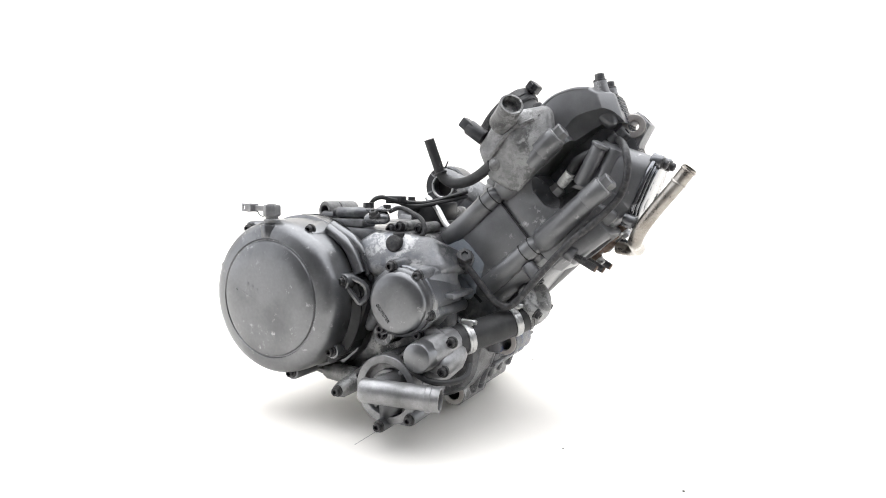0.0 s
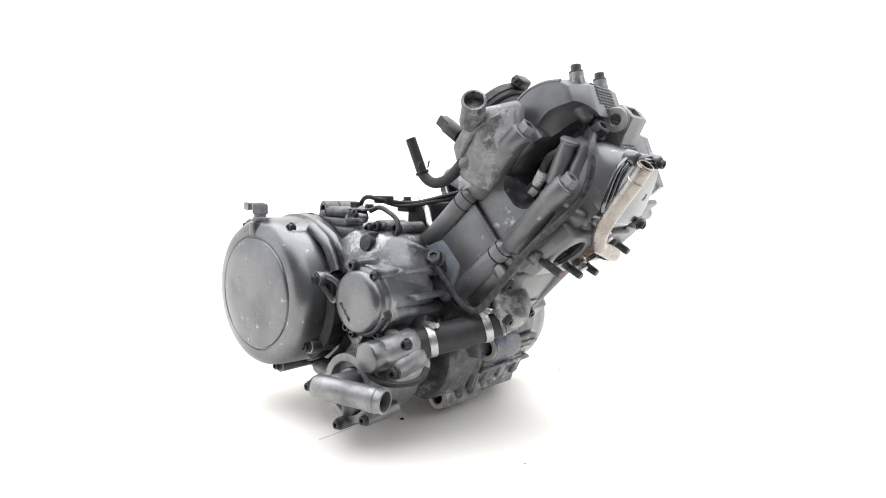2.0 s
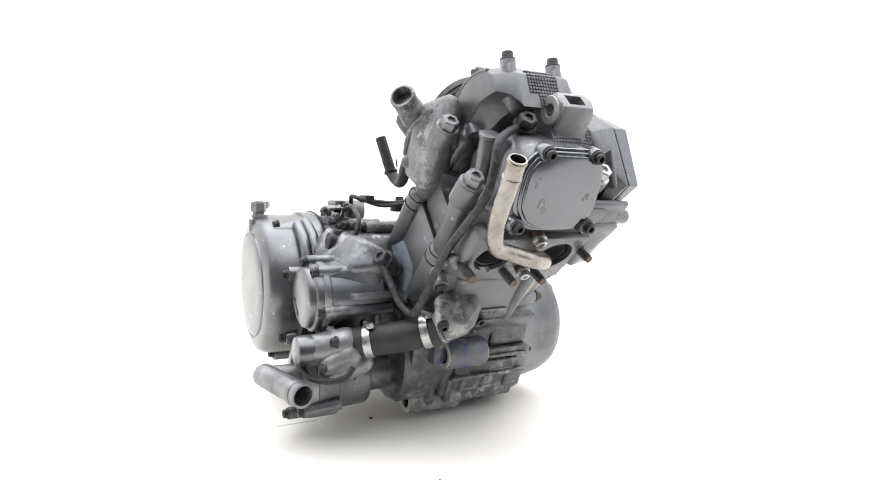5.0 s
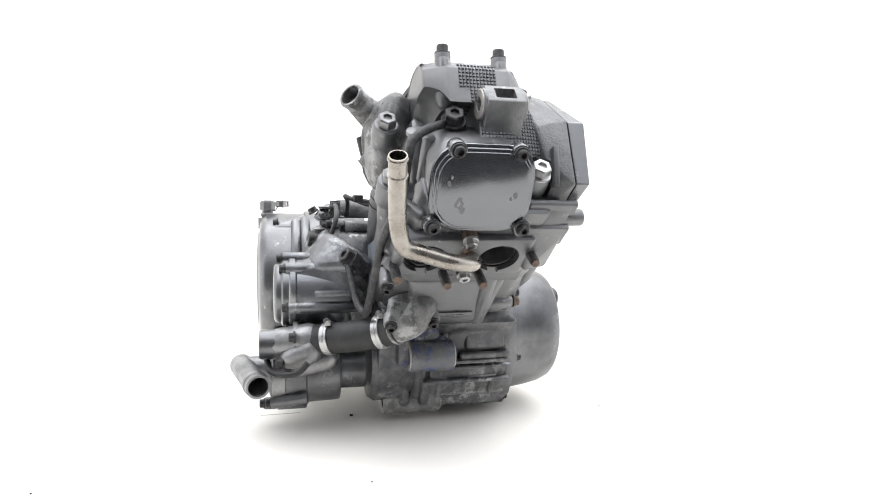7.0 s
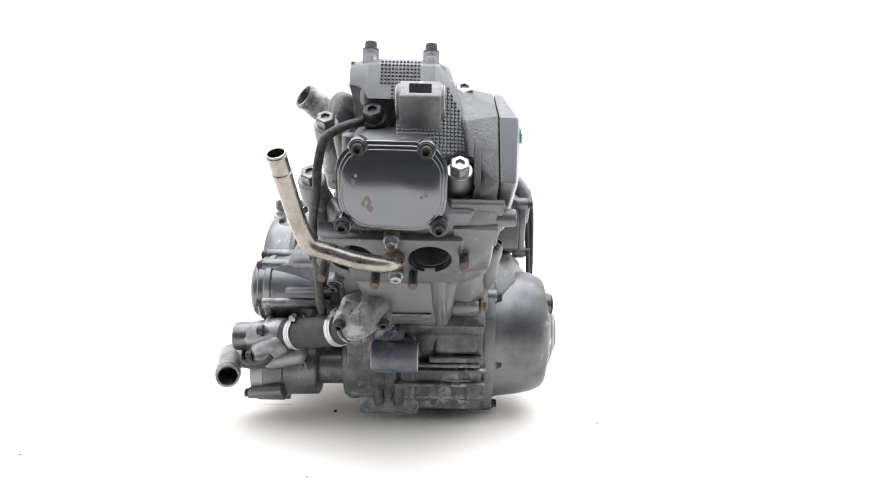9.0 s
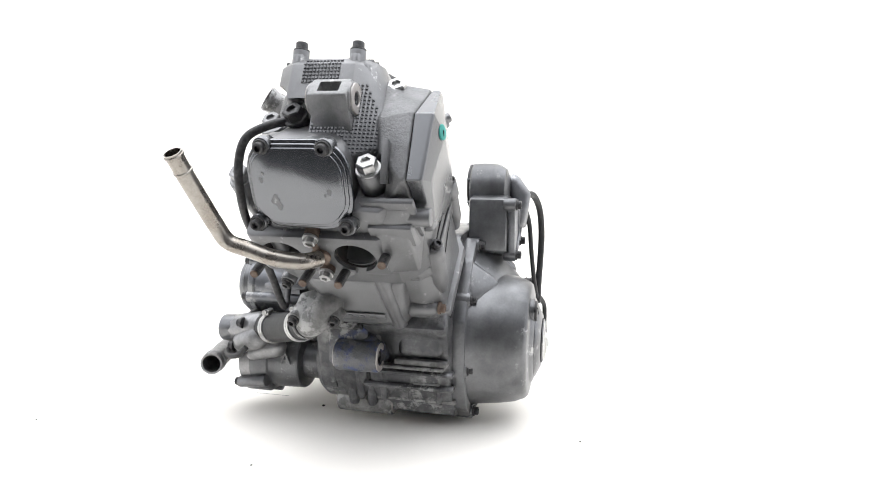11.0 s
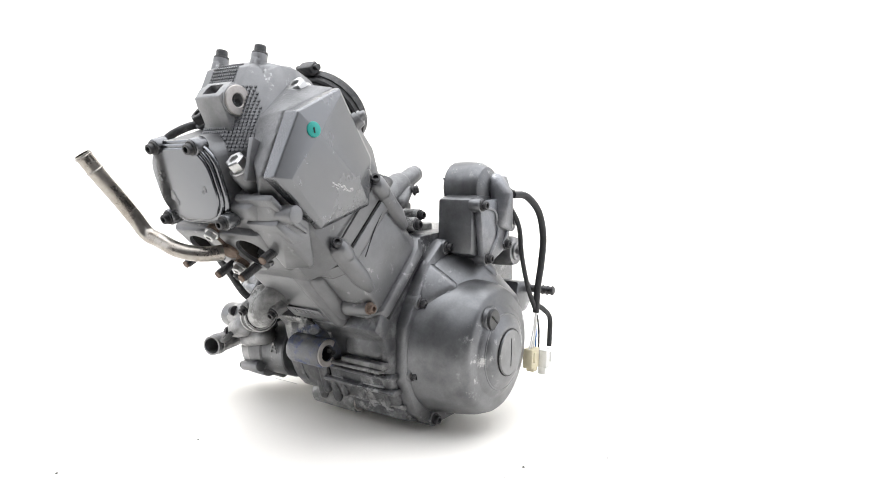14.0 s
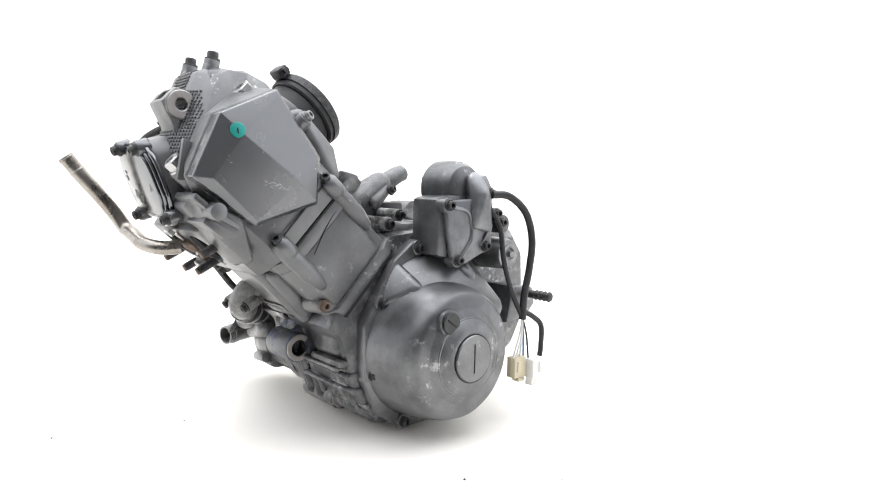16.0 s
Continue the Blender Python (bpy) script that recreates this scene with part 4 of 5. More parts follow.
    part("front_wall", hull([((0.32, 0.074, 0.279), 0.005), ((0.32, 0.107, 0.279), 0.005), ((0.307, 0.08, 0.251), 0.005), ((0.304, 0.104, 0.25), 0.005), ((0.272, 0.104, 0.222), 0.005), ((0.28, 0.083, 0.22), 0.005), ((0.285, 0.111, 0.262), 0.004), ((0.27, 0.06, 0.25), 0.006)]), CYL, head)
    part("stiffener", prism([(0.337, 0.3), (0.33, 0.34), (0.318, 0.335), (0.325, 0.3)], 0.087, 0.093, 0.0015), CYL, head)
    return cover


build_chain_cover()


def build_cam_cover():
    """Domed camshaft end of the head, with its waffle-cast front."""
    prof = [(0.205, 0.35), (0.212, 0.391), (0.232, 0.409), (0.255, 0.417), (0.288, 0.4175), (0.3, 0.411), (0.304, 0.39), (0.325, 0.345), (0.335, 0.325), (0.3, 0.3), (0.25, 0.31)]
    def hollow():
        return prism([(0.215, 0.31), (0.2475, 0.349), (0.266, 0.3605), (0.278, 0.3695), (0.29, 0.376), (0.303, 0.3785), (0.314, 0.377), (0.326, 0.366), (0.345, 0.345), (0.3, 0.32), (0.262, 0.302), (0.235, 0.288), (0.212, 0.29)], -0.08, 0.0165, 0)
    def drawn(v, back, drop):
        return [((a - back * max(0.0, min(1.0, (a - 0.25) / 0.03)), v, b - 0.003 - drop), 0.003) for a, b in prof]
    dome = part("cam_cover", hull(drawn(-0.027, 0.016, 0.001) + drawn(-0.01, 0.002, 0.0) + drawn(0.05, 0.002, 0.0005) + drawn(0.062, 0.016, 0.003) + [((0.3, 0.076, 0.362), 0.004), ((0.314, 0.078, 0.332), 0.004), ((0.256, 0.07, 0.385), 0.005)]), CYL, head)
    cut(dome, [hull([((0.303, -0.034, 0.368), 0.027), ((0.27, -0.038, 0.37), 0.018), ((0.335, -0.03, 0.345), 0.03), ((0.24, -0.04, 0.335), 0.018), ((0.3, -0.01, 0.36), 0.014)]), hollow()])
    cut(bpy.data.objects["head_casting"], [hollow()])
    part("dome_rib", tube([(a, -0.0285, b - 0.003) for a, b in prof[1:4]] + [(0.275, -0.0285, 0.4145)], 0.0022, 8, 6), CYL, head)
    part("dome_corner", hull([((0.287, 0.0565, 0.408), 0.005), ((0.255, 0.0585, 0.41), 0.006), ((0.291, 0.063, 0.386), 0.005), ((0.25, 0.063, 0.385), 0.006), ((0.285, 0.04, 0.408), 0.005), ((0.25, 0.04, 0.408), 0.006)]), CYL, head)
    part("dome_shoulder", hull([((0.285, 0.055, 0.4), 0.006), ((0.25, 0.062, 0.395), 0.008), ((0.235, 0.045, 0.405), 0.006), ((0.27, 0.066, 0.375), 0.008), ((0.225, 0.055, 0.385), 0.01)]), CYL, head)
    for x, y, z in ((0.2839, -0.0104, 0.4279), (0.2826, 0.0467, 0.4274)):
        part("bolt_pillar", hull([((x + 0.002, y, z - 0.011), 0.0078), ((x + 0.014, y, z - 0.05), 0.0085), ((x - 0.008, y, z - 0.03), 0.009)]), CYL, head)
        part("bolt_pillar", rod((x + 0.004, y, z - 0.035), (x - 0.0003, y, z - 0.003), 0.0079, soft=0.0008), CYL, head)
        bolt((x - 0.0005, y, z - 0.003), (-0.12, 0, 1), head, 0.0058, 0.0085)
    bolt((0.214, -0.022, 0.392), (-0.3, 0, 1), head, 0.0058, 0.009)
    part("bolt_pillar", rod((0.218, -0.022, 0.37), (0.214, -0.022, 0.393), 0.0085, soft=0.001), CYL, head)
    # waffle of small cast studs
    bpy.context.view_layer.update()
    shell = bpy.data.objects["chain_housing"]
    me_v, me_f = [], []
    for i in range(26):
        z = 0.328 + 0.0034 * i
        for j in range(31):
            v = -0.022 + 0.0034 * j
            if z > 0.39 and not 0.0 < v < 0.036 or z <= 0.39 and not 0.01 <= v < 0.082 - max(0.0, z - 0.35) * 0.45:
                continue
            ok, c, n, _ = dome.ray_cast((0.45, v, z), (-1, 0, 0))
            hid, far, _, _ = shell.ray_cast((0.45, v, z), (-1, 0, 0))
            if hid and ok and far.x > c.x:
                continue
            if not ok or n.x < 0.3 or c.x < 0.27:
                continue
            along = Vector((-n.z, 0, n.x)).normalized()
            across = n.cross(along)
            b0 = len(me_v)
            for h, k in ((-0.001, 1.0), (0.0014, 0.72)):
                for a, b in ((-1, -1), (1, -1), (1, 1), (-1, 1)):
                    me_v.append(c + n * h + along * (a * 0.0012 * k) + across * (b * 0.0013 * k))
            me_f += [[b0 + q for q in fc] for fc in ((4, 5, 6, 7), (0, 1, 5, 4), (1, 2, 6, 5), (2, 3, 7, 6), (3, 0, 4, 7))]
    me = bpy.data.meshes.new("waffle_casting")
    me.from_pydata(me_v, [], me_f)
    me.materials.append(CYL)
    ob = new("waffle_casting", me)
    ob.parent = head
    ob["kind"] = "stuff"
    # upper mounting lug: hollow box with two faced ends
    tn = Vector((0.56, 0, 0.83)).normalized()
    ta = Vector((0.83, 0, -0.56)).normalized()
    lug = part("mounting_lug", merge(prism([(0.309, 0.384), (0.3225, 0.3925), (0.338, 0.3765), (0.327, 0.354), (0.322, 0.33), (0.295, 0.33), (0.3, 0.37)], 0.0195, 0.0565, 0.0018),
                                     rod((0.319, 0.0172, 0.3748), (0.319, 0.0585, 0.3748), 0.0152, soft=0.001)), LUGM, engine, "pale mounting lug with a square opening")
    cut(lug, [box(Vector((0.33, 0.038, 0.3845)) - tn * 0.002, (0.013, 0.02, 0.026), 0.001, (ta, YA, tn)), rod((0.319, 0.0, 0.3748), (0.319, 0.09, 0.3748), 0.0062)])
    part("lug_face", ring((0.319, 0.0158, 0.3748), (0, 1, 0), 0.0062, 0.0142, 0.002), FACE, lug)
    part("lug_face", ring((0.319, 0.058, 0.3748), (0, 1, 0), 0.0062, 0.0142, 0.002), FACE, lug)


build_cam_cover()


def build_valve_cover():
    """Exhaust valve cover: rounded plate on four bolts."""
    up = Vector((0.0233, 0, 0.0655)).normalized()
    n = Vector((up.z, 0, -up.x))
    c = Vector((0.334, 0.0147, 0.3))
    fr = (c, YA, up, n)
    seat = part("valve_seat", prism(rounded(0.09, 0.08, 0.024), -0.06, 0.003, 0.003, 2, fr), CYL, head)
    cover = part("valve_cover", merge(prism(rounded(0.098, 0.083, 0.029), 0.003, 0.008, 0.002, 2, fr), prism(rounded(0.0925, 0.077, 0.028), 0.0075, 0.011, 0.002, 3, fr), prism(rounded(0.087, 0.071, 0.026), 0.0105, 0.0135, 0.002, 3, fr)), GLOSS, engine, "dark glossy valve cover with flaked paint")
    for y, z in ((-0.0132, 0.3342), (0.0444, 0.3332), (0.0567, 0.2655), (-0.0293, 0.2665)):
        p = c + YA * (y - 0.0147) + up * ((z - 0.3) / up.z)
        part("cover_ear", rod(p, p + n * 0.0135, 0.0084, seg=22, soft=0.0015), PLATE, cover)
        bolt(p + n * 0.0135, n, cover)
    for dy, dz, s in ((-0.022, -0.012, 0.0062), (-0.033, 0.006, 0.003), (0.03, -0.004, 0.0035), (-0.019, -0.018, 0.004), (-0.031, 0.012, 0.002), (0.026, -0.007, 0.002)):
        p = c + YA * dy + up * dz + n * 0.0136
        pts = [(s * (0.6 + 0.4 * noise.noise(Vector((k * 0.9, dy * 300, dz * 300)))) * math.cos(radians(24 * k)), 1.5 * s * (0.6 + 0.4 * noise.noise(Vector((k * 0.9, dz * 300, dy * 300)))) * math.sin(radians(24 * k))) for k in range(15)]
        part("flaked_patch", prism(pts, -0.0005, 0.0002, 0, 1, (p, YA, up, n)), GEN, cover)


build_valve_cover()


def build_air_pipe():
    line = [(0.3075, 0.0185, 0.2285), (0.326, 0.01, 0.2275), (0.337, -0.012, 0.231), (0.339, -0.038, 0.2385), (0.342, -0.056, 0.245), (0.351, -0.0635, 0.262), (0.366, -0.0675, 0.283), (0.38, -0.07, 0.301), (0.3955, -0.073, 0.3225)]
    pipe = part("air_pipe", tube(line, 0.0078, 24, 8, 0.001), TUBE, engine, "bent stainless air injection pipe")
    d = Vector((0.0155, -0.003, 0.0215)).normalized()
    part("pipe_bead", merge(*[ring(Vector((0.3955, -0.073, 0.3225)) - d * k, d, 0.0072, 0.0086, 0.0025, 28, 0.0006) for k in (0.004, 0.02)]), TUBE, pipe)
    fl = part("pipe_flange", merge(hull([(C(0.398, 0.022, 0.0125), 0.0055), (C(0.354, 0.024, 0.0155), 0.0055)]), rod(C(0.374, 0.018, 0.0135), C(0.374, 0.031, 0.0165), 0.0095, soft=0.001)), RUST, pipe, "rusty pipe flange")
    for p in (C(0.4, 0.0265, 0.013), C(0.353, 0.033, 0.016)):
        part("nut_seat", rod(p - QA * 0.012, p, 0.0075, seg=20, soft=0.001), RUST, fl)
        bolt(p, QA, fl, 0.0056, 0.007, BRIGHT, name="nut", hexed=True)


build_air_pipe()


def build_oil_pipe():
    line = [(0.15, -0.085, 0.208), (0.163, -0.083, 0.192), (0.182, -0.078, 0.168), (0.198, -0.072, 0.158), (0.212, -0.07, 0.166), (0.235, -0.068, 0.195), (0.27, -0.066, 0.237), (0.3, -0.062, 0.265), (0.322, -0.055, 0.292), (0.3285, -0.052, 0.318), (0.325, -0.046, 0.34), (0.316, -0.028, 0.352), (0.306, -0.008, 0.358)]
    pipe = part("oil_pipe", tube(line, 0.0042, 12), STEEL, engine, "thin dark steel oil pipe")
    for p, ax in (((0.146, -0.078, 0.21), (0.35, -0.75, 0.55)), ((0.304, -0.004, 0.357), (0.75, -0.1, 0.62))):
        a = Vector(ax).normalized()
        p = Vector(p)
        part("banjo", merge(ring(p - a * 0.006, a, 0.004, 0.0105, 0.011, 24), rod(p - a * 0.02, p - a * 0.004, 0.009, seg=18)), STEEL, pipe)
        bolt(p + a * 0.005, a, pipe, 0.0088, 0.011, hexed=True, name="banjo_bolt")


build_oil_pipe()


# ---------------------------------------------------------------- rear of the head
def build_outlet():
    ax = Vector((0.55, -0.68, 0.48)).normalized()
    tip = Vector((0.2055, -0.0895, 0.3925))
    house = part("coolant_outlet", merge(hull([((0.163, -0.055, 0.344), 0.011), ((0.176, -0.06, 0.316), 0.01), ((0.2, -0.058, 0.303), 0.01), ((0.236, -0.052, 0.352), 0.011), ((0.228, -0.045, 0.383), 0.012), ((0.19, -0.056, 0.374), 0.014), ((0.205, -0.062, 0.355), 0.012), ((0.18, -0.03, 0.37), 0.02), ((0.2, -0.02, 0.33), 0.015)]),
                                         tube([(0.172, -0.069, 0.334), (0.186, -0.072, 0.352), (0.2, -0.07, 0.366), (0.222, -0.062, 0.378)], 0.003, 8),
                                         rod(tip - ax * 0.04, tip - ax * 0.012, 0.016, 0.0135, soft=0.001), hull([((0.178, -0.068, 0.325), 0.008), ((0.185, -0.05, 0.335), 0.012)])), WORN, engine, "corroded aluminium coolant outlet housing")
    part("outlet_pipe", merge(tube([tip - ax * 0.024, tip - ax * 0.01, tip], 0.0133, 28, 4, 0.0022, True), ring(tip - ax * 0.005, ax, 0.0125, 0.0142, 0.004, 30)), WORN, house)
    # near-black plug closes the pipe, standing for its shaded depth
    part("outlet_floor", rod(tip - ax * 0.03, tip - ax * 0.022, 0.0125), SOOT_SHADE, house)
    for p in ((0.226, -0.052, 0.379), (0.164, -0.052, 0.352)):
        bolt(p, (-0.3, -0.5, 0.8), house)
    sens = part("sensor", merge(rod((0.155, -0.05, 0.358), (0.135, -0.052, 0.372), 0.0095, soft=0.001), box((0.134, -0.052, 0.3735), (0.018, 0.016, 0.013), 0.002, (Vector((0.8, 0, -0.6)), YA, Vector((0.6, 0, 0.8))))), PLASTIC, house, "black plastic temperature sensor")
    line = [(0.0846, -0.062, 0.357), (0.091, -0.057, 0.335), (0.099, -0.052, 0.312), (0.113, -0.05, 0.303), (0.135, -0.055, 0.305), (0.156, -0.062, 0.314), (0.173, -0.067, 0.326)]
    hose = part("vent_hose", tube(line, 0.0066, 16, 8, 0.0018), RUBBER, engine, "bent black rubber hose")
    part("wire_clip", merge(ring((0.0965, -0.053, 0.3165), (0.3, 0.1, -0.8), 0.0074, 0.0086, 0.003, 20), rod((0.1, -0.062, 0.322), (0.106, -0.068, 0.328), 0.001, seg=8), rod((0.1, -0.046, 0.322), (0.106, -0.05, 0.33), 0.001, seg=8)), STEEL, hose)


build_outlet()


def build_intake():
    n = Vector((-0.76, 0.0, 0.65)).normalized()
    c = Vector((0.156, 0.02, 0.387))
    joint = part("intake_joint", merge(ring(c - n * 0.012, n, 0.034, 0.0465, 0.02, 56, 0.002), ring(c - n * 0.035, n, 0.032, 0.0425, 0.026, 56, 0.003)), RUBBER, engine, "black rubber intake joint with a clamp band")
    band = part("clamp_band", ring(c - n * 0.0045, n, 0.046, 0.048, 0.009, 56, 0.0005), STEEL, engine)
    up = Vector((0.65, 0, 0.76))
    part("clamp_lug", merge(box(c + up * 0.053 - n * 0.001, (0.014, 0.022, 0.012), 0.002, (n, YA, up)), rod(c + up * 0.054 + YA * -0.016, c + up * 0.054 + YA * 0.016, 0.0035, seg=12)), STEEL, band)
    part("intake_neck", lathe(c - n * 0.09, n, [(0, 0.045), (0.04, 0.042), (0.056, 0.047), (0.06, 0.047)], 48), CYL, head)
    # near-black disc paints the shade deep inside the intake
    part("intake_floor", lathe(c - n * 0.034, n, [(0, 0.036), (0.003, 0.035)], 40), SOOT_SHADE, joint)


build_intake()


# ---------------------------------------------------------------- generator side
def build_generator():
    c = Vector((0.055, 0.115, 0.105))
    body = lathe(c, GENS, [(0, 0.09), (0.016, 0.0885), (0.022, 0.0865), (0.05, 0.083), (0.068, 0.0795), (0.08, 0.0745), (0.0838, 0.071), (0.0852, 0.066), (0.0862, 0.0565), (0.0872, 0.0545), (0.0885, 0.053), (0.0912, 0.0468), (0.0922, 0.0462), (0.0922, 0.0446), (0.0932, 0.0438), (0.0985, 0.0325), (0.0985, 0.0285), (0.097, 0.028), (0.097, 0.001)], 80)
    flange = prism([(-0.045, 0.15), (-0.02, 0.22), (0.03, 0.232), (0.075, 0.233), (0.105, 0.21), (0.128, 0.17), (0.146, 0.14), (0.146, 0.075), (0.125, 0.03), (0.09, 0.006), (0.04, 0.006), (-0.02, 0.03), (-0.045, 0.07)], 0.112, 0.13, 0.003)
    neck = hull([((0.03, 0.13, 0.21), 0.02), ((0.085, 0.125, 0.195), 0.015), ((0.03, 0.165, 0.17), 0.02), ((0.09, 0.16, 0.15), 0.02), ((0.0, 0.13, 0.2), 0.015), ((-0.01, 0.17, 0.15), 0.02)])
    ribs = [hull([((0.1, 0.12, 0.205), 0.008), ((0.115, 0.13, 0.165), 0.01), ((0.09, 0.15, 0.18), 0.01)]),
            rod((0.0835, 0.15, 0.148), (0.0835, 0.2055, 0.148), 0.0148, soft=0.001), hull([((0.084, 0.15, 0.15), 0.014), ((0.0835, 0.18, 0.148), 0.0142), ((0.07, 0.182, 0.13), 0.012)])]
    gen = part("generator_cover", merge(body, flange, neck, *ribs), GEN, engine, "scuffed dark grey generator cover with a slotted plug")
    for x, z in ((0.1224, 0.1637), (0.1352, 0.0816), (0.0888, 0.0154), (0.069, 0.2249), (-0.03, 0.045)):
        part("bolt_boss", rod((x, 0.105, z), (x, 0.132, z), 0.0095, seg=20, soft=0.001), GEN, gen)
        bolt((x, 0.1325, z), GENS, gen)
    big = part("centre_plug", lathe(c, GENS, [(0.097, 0.0272), (0.1, 0.0272), (0.1012, 0.0262), (0.1014, 0.0005)], 48), COVER, gen, "round plug with a straight slot")
    cut(big, [box((0.055, 0.218, 0.105), (0.0022, 0.006, 0.034), 0)])
    # black strip in the cut slot stands for its inner shade
    part("plug_slot", box((0.055, 0.2138, 0.105), (0.0022, 0.003, 0.034), 0), GASKET_SHADE, big)
    part("plug_seal", ring(c + Vector((0, 0.0972, 0)), GENS, 0.0272, 0.0284, 0.0026, 48, 0.0002), GASKET_SHADE, gen)
    small = part("timing_plug", lathe((0.0835, 0.2045, 0.148), GENS, [(0, 0.0122), (0.0036, 0.0122), (0.0042, 0.0115), (0.0044, 0.0004)], 32), PLASTIC, gen, "small dark timing plug")
    # uncut slot, drawn by a black bar coloured as its shade
    part("plug_slot", box((0.0835, 0.2091, 0.148), (0.0016, 0.0012, 0.016), 0, (Vector((0.6, 0, -0.8)), YA, Vector((0.8, 0, 0.6)))), GASKET_SHADE, small)


build_generator()


def build_gear_case():
    top = merge(lathe((0.02, 0.113, 0.2965), GENS, [(0, 0.031), (0.002, 0.0335), (0.02, 0.034), (0.036, 0.0325), (0.045, 0.027), (0.05, 0.015)], 44), hull([((0.02, 0.125, 0.27), 0.012), ((0.04, 0.125, 0.25), 0.012), ((0.0, 0.125, 0.25), 0.012), ((0.02, 0.14, 0.25), 0.02)]))
    block = prism([(0.068, 0.218), (0.068, 0.284), (0.05, 0.289), (-0.012, 0.288), (-0.02, 0.26), (-0.012, 0.222), (0.03, 0.208)], 0.116, 0.165, 0.004)
    gear = part("starter_gear_case", merge(top, block, hull([((0.05, 0.12, 0.22), 0.014), ((0.02, 0.13, 0.21), 0.018), ((0.02, 0.16, 0.19), 0.014)])), GEN, engine, "weathered cast starter gear housing")
    cut(gear, [rod((0.015, 0.09, 0.299), (0.015, 0.13, 0.299), 0.0165)])
    # black disc at the bore's end takes the place of deep shade
    part("motor_bore", lathe((0.015, 0.128, 0.299), SIDE, [(0, 0.0164), (0.002, 0.0164)], 36), SOOT_SHADE, gear)
    part("bore_lip", ring((0.015, 0.1135, 0.299), SIDE, 0.0162, 0.0198, 0.005), BRIGHT, gear, "bright machined ring round the starter bore")
    part("bore_rim", ring((0.016, 0.1128, 0.2985), SIDE, 0.0195, 0.0305, 0.004), PLASTIC, gear, "dark ring round the starter bore")
    for a in (20, 80, 140, 200, 260, 320):
        d = Vector((math.cos(radians(a)), 0, math.sin(radians(a))))
        part("web", box(Vector((0.018, 0.1125, 0.298)) + d * 0.025, (0.012, 0.008, 0.003), 0.0008, (d, YA, Vector((-d.z, 0, d.x)))), GEN, gear)
    plate = part("gear_cover", merge(prism([(0.066, 0.282), (0.02, 0.285), (0.018, 0.31), (0.0, 0.314), (-0.012, 0.296), (-0.012, 0.225), (0.03, 0.208), (0.052, 0.206)], 0.165, 0.175, 0.003),
                                     hull([((0.012, 0.165, 0.305), 0.012), ((-0.002, 0.165, 0.29), 0.012), ((0.02, 0.178, 0.255), 0.006), ((0.0, 0.178, 0.25), 0.006), ((0.012, 0.18, 0.29), 0.009)]),
                                     tube([(0.055, 0.1755, 0.275), (0.03, 0.1755, 0.268), (0.024, 0.1755, 0.24), (0.04, 0.1755, 0.216)], 0.0022, 8), tube([(-0.008, 0.1755, 0.28), (-0.004, 0.1755, 0.25), (0.008, 0.1755, 0.228)], 0.002, 8)), HOUS, engine)
    for x, z in ((0.0616, 0.2772), (0.0461, 0.2126), (0.0013, 0.2277), (-0.006, 0.291)):
        part("bolt_boss", rod((x, 0.16, z), (x, 0.1755, z), 0.0085, seg=18, soft=0.001), GEN, plate)
        bolt((x, 0.176, z), GENS, plate)


build_gear_case()


def build_wiring():
    main = [(-0.002, 0.183, 0.29), (-0.025, 0.19, 0.288), (-0.048, 0.197, 0.268), (-0.058, 0.2, 0.235), (-0.055, 0.2, 0.2), (-0.048, 0.199, 0.165), (-0.046, 0.199, 0.135)]
    loom = part("wiring_loom", tube(main, 0.0046, 12), RUBBER, engine, "black sheathed wiring loom with two connectors")
    part("sheath", tube([(0.0, 0.18, 0.275), (-0.014, 0.186, 0.25), (-0.018, 0.19, 0.21), (-0.03, 0.194, 0.17), (-0.045, 0.198, 0.14)], 0.0032, 10), RUBBER, loom)
    part("sheath", tube([(-0.047, 0.199, 0.145), (-0.06, 0.203, 0.138), (-0.073, 0.207, 0.125), (-0.073, 0.208, 0.1), (-0.07, 0.209, 0.086)], 0.0034, 10), RUBBER, loom)
    for k, (dx, m) in enumerate(((0.0, WHITEP), (0.006, WHITEP), (-0.005, BLUE), (-0.012, RUBBER), (0.01, WHITEP))):
        part("wire", tube([(-0.046, 0.199, 0.138), (-0.046 + dx * 0.5, 0.199 + 0.002 * (k % 2), 0.115), (-0.044 + dx * 1.4, 0.198, 0.083)], 0.0012, 8, 6), m, loom)
    one = part("connector", merge(box((-0.04, 0.197, 0.075), (0.022, 0.014, 0.026), 0.0015), box((-0.044, 0.197, 0.06), (0.012, 0.011, 0.008), 0.001), box((-0.036, 0.2045, 0.077), (0.006, 0.003, 0.014), 0.0008)), CREAM, loom, "cream plastic connector")
    two = part("connector", merge(box((-0.062, 0.207, 0.072), (0.02, 0.014, 0.024), 0.0015), box((-0.058, 0.207, 0.056), (0.012, 0.011, 0.01), 0.001), box((-0.066, 0.2145, 0.074), (0.006, 0.003, 0.014), 0.0008)), WHITEP, loom, "white plastic connector")


build_wiring()


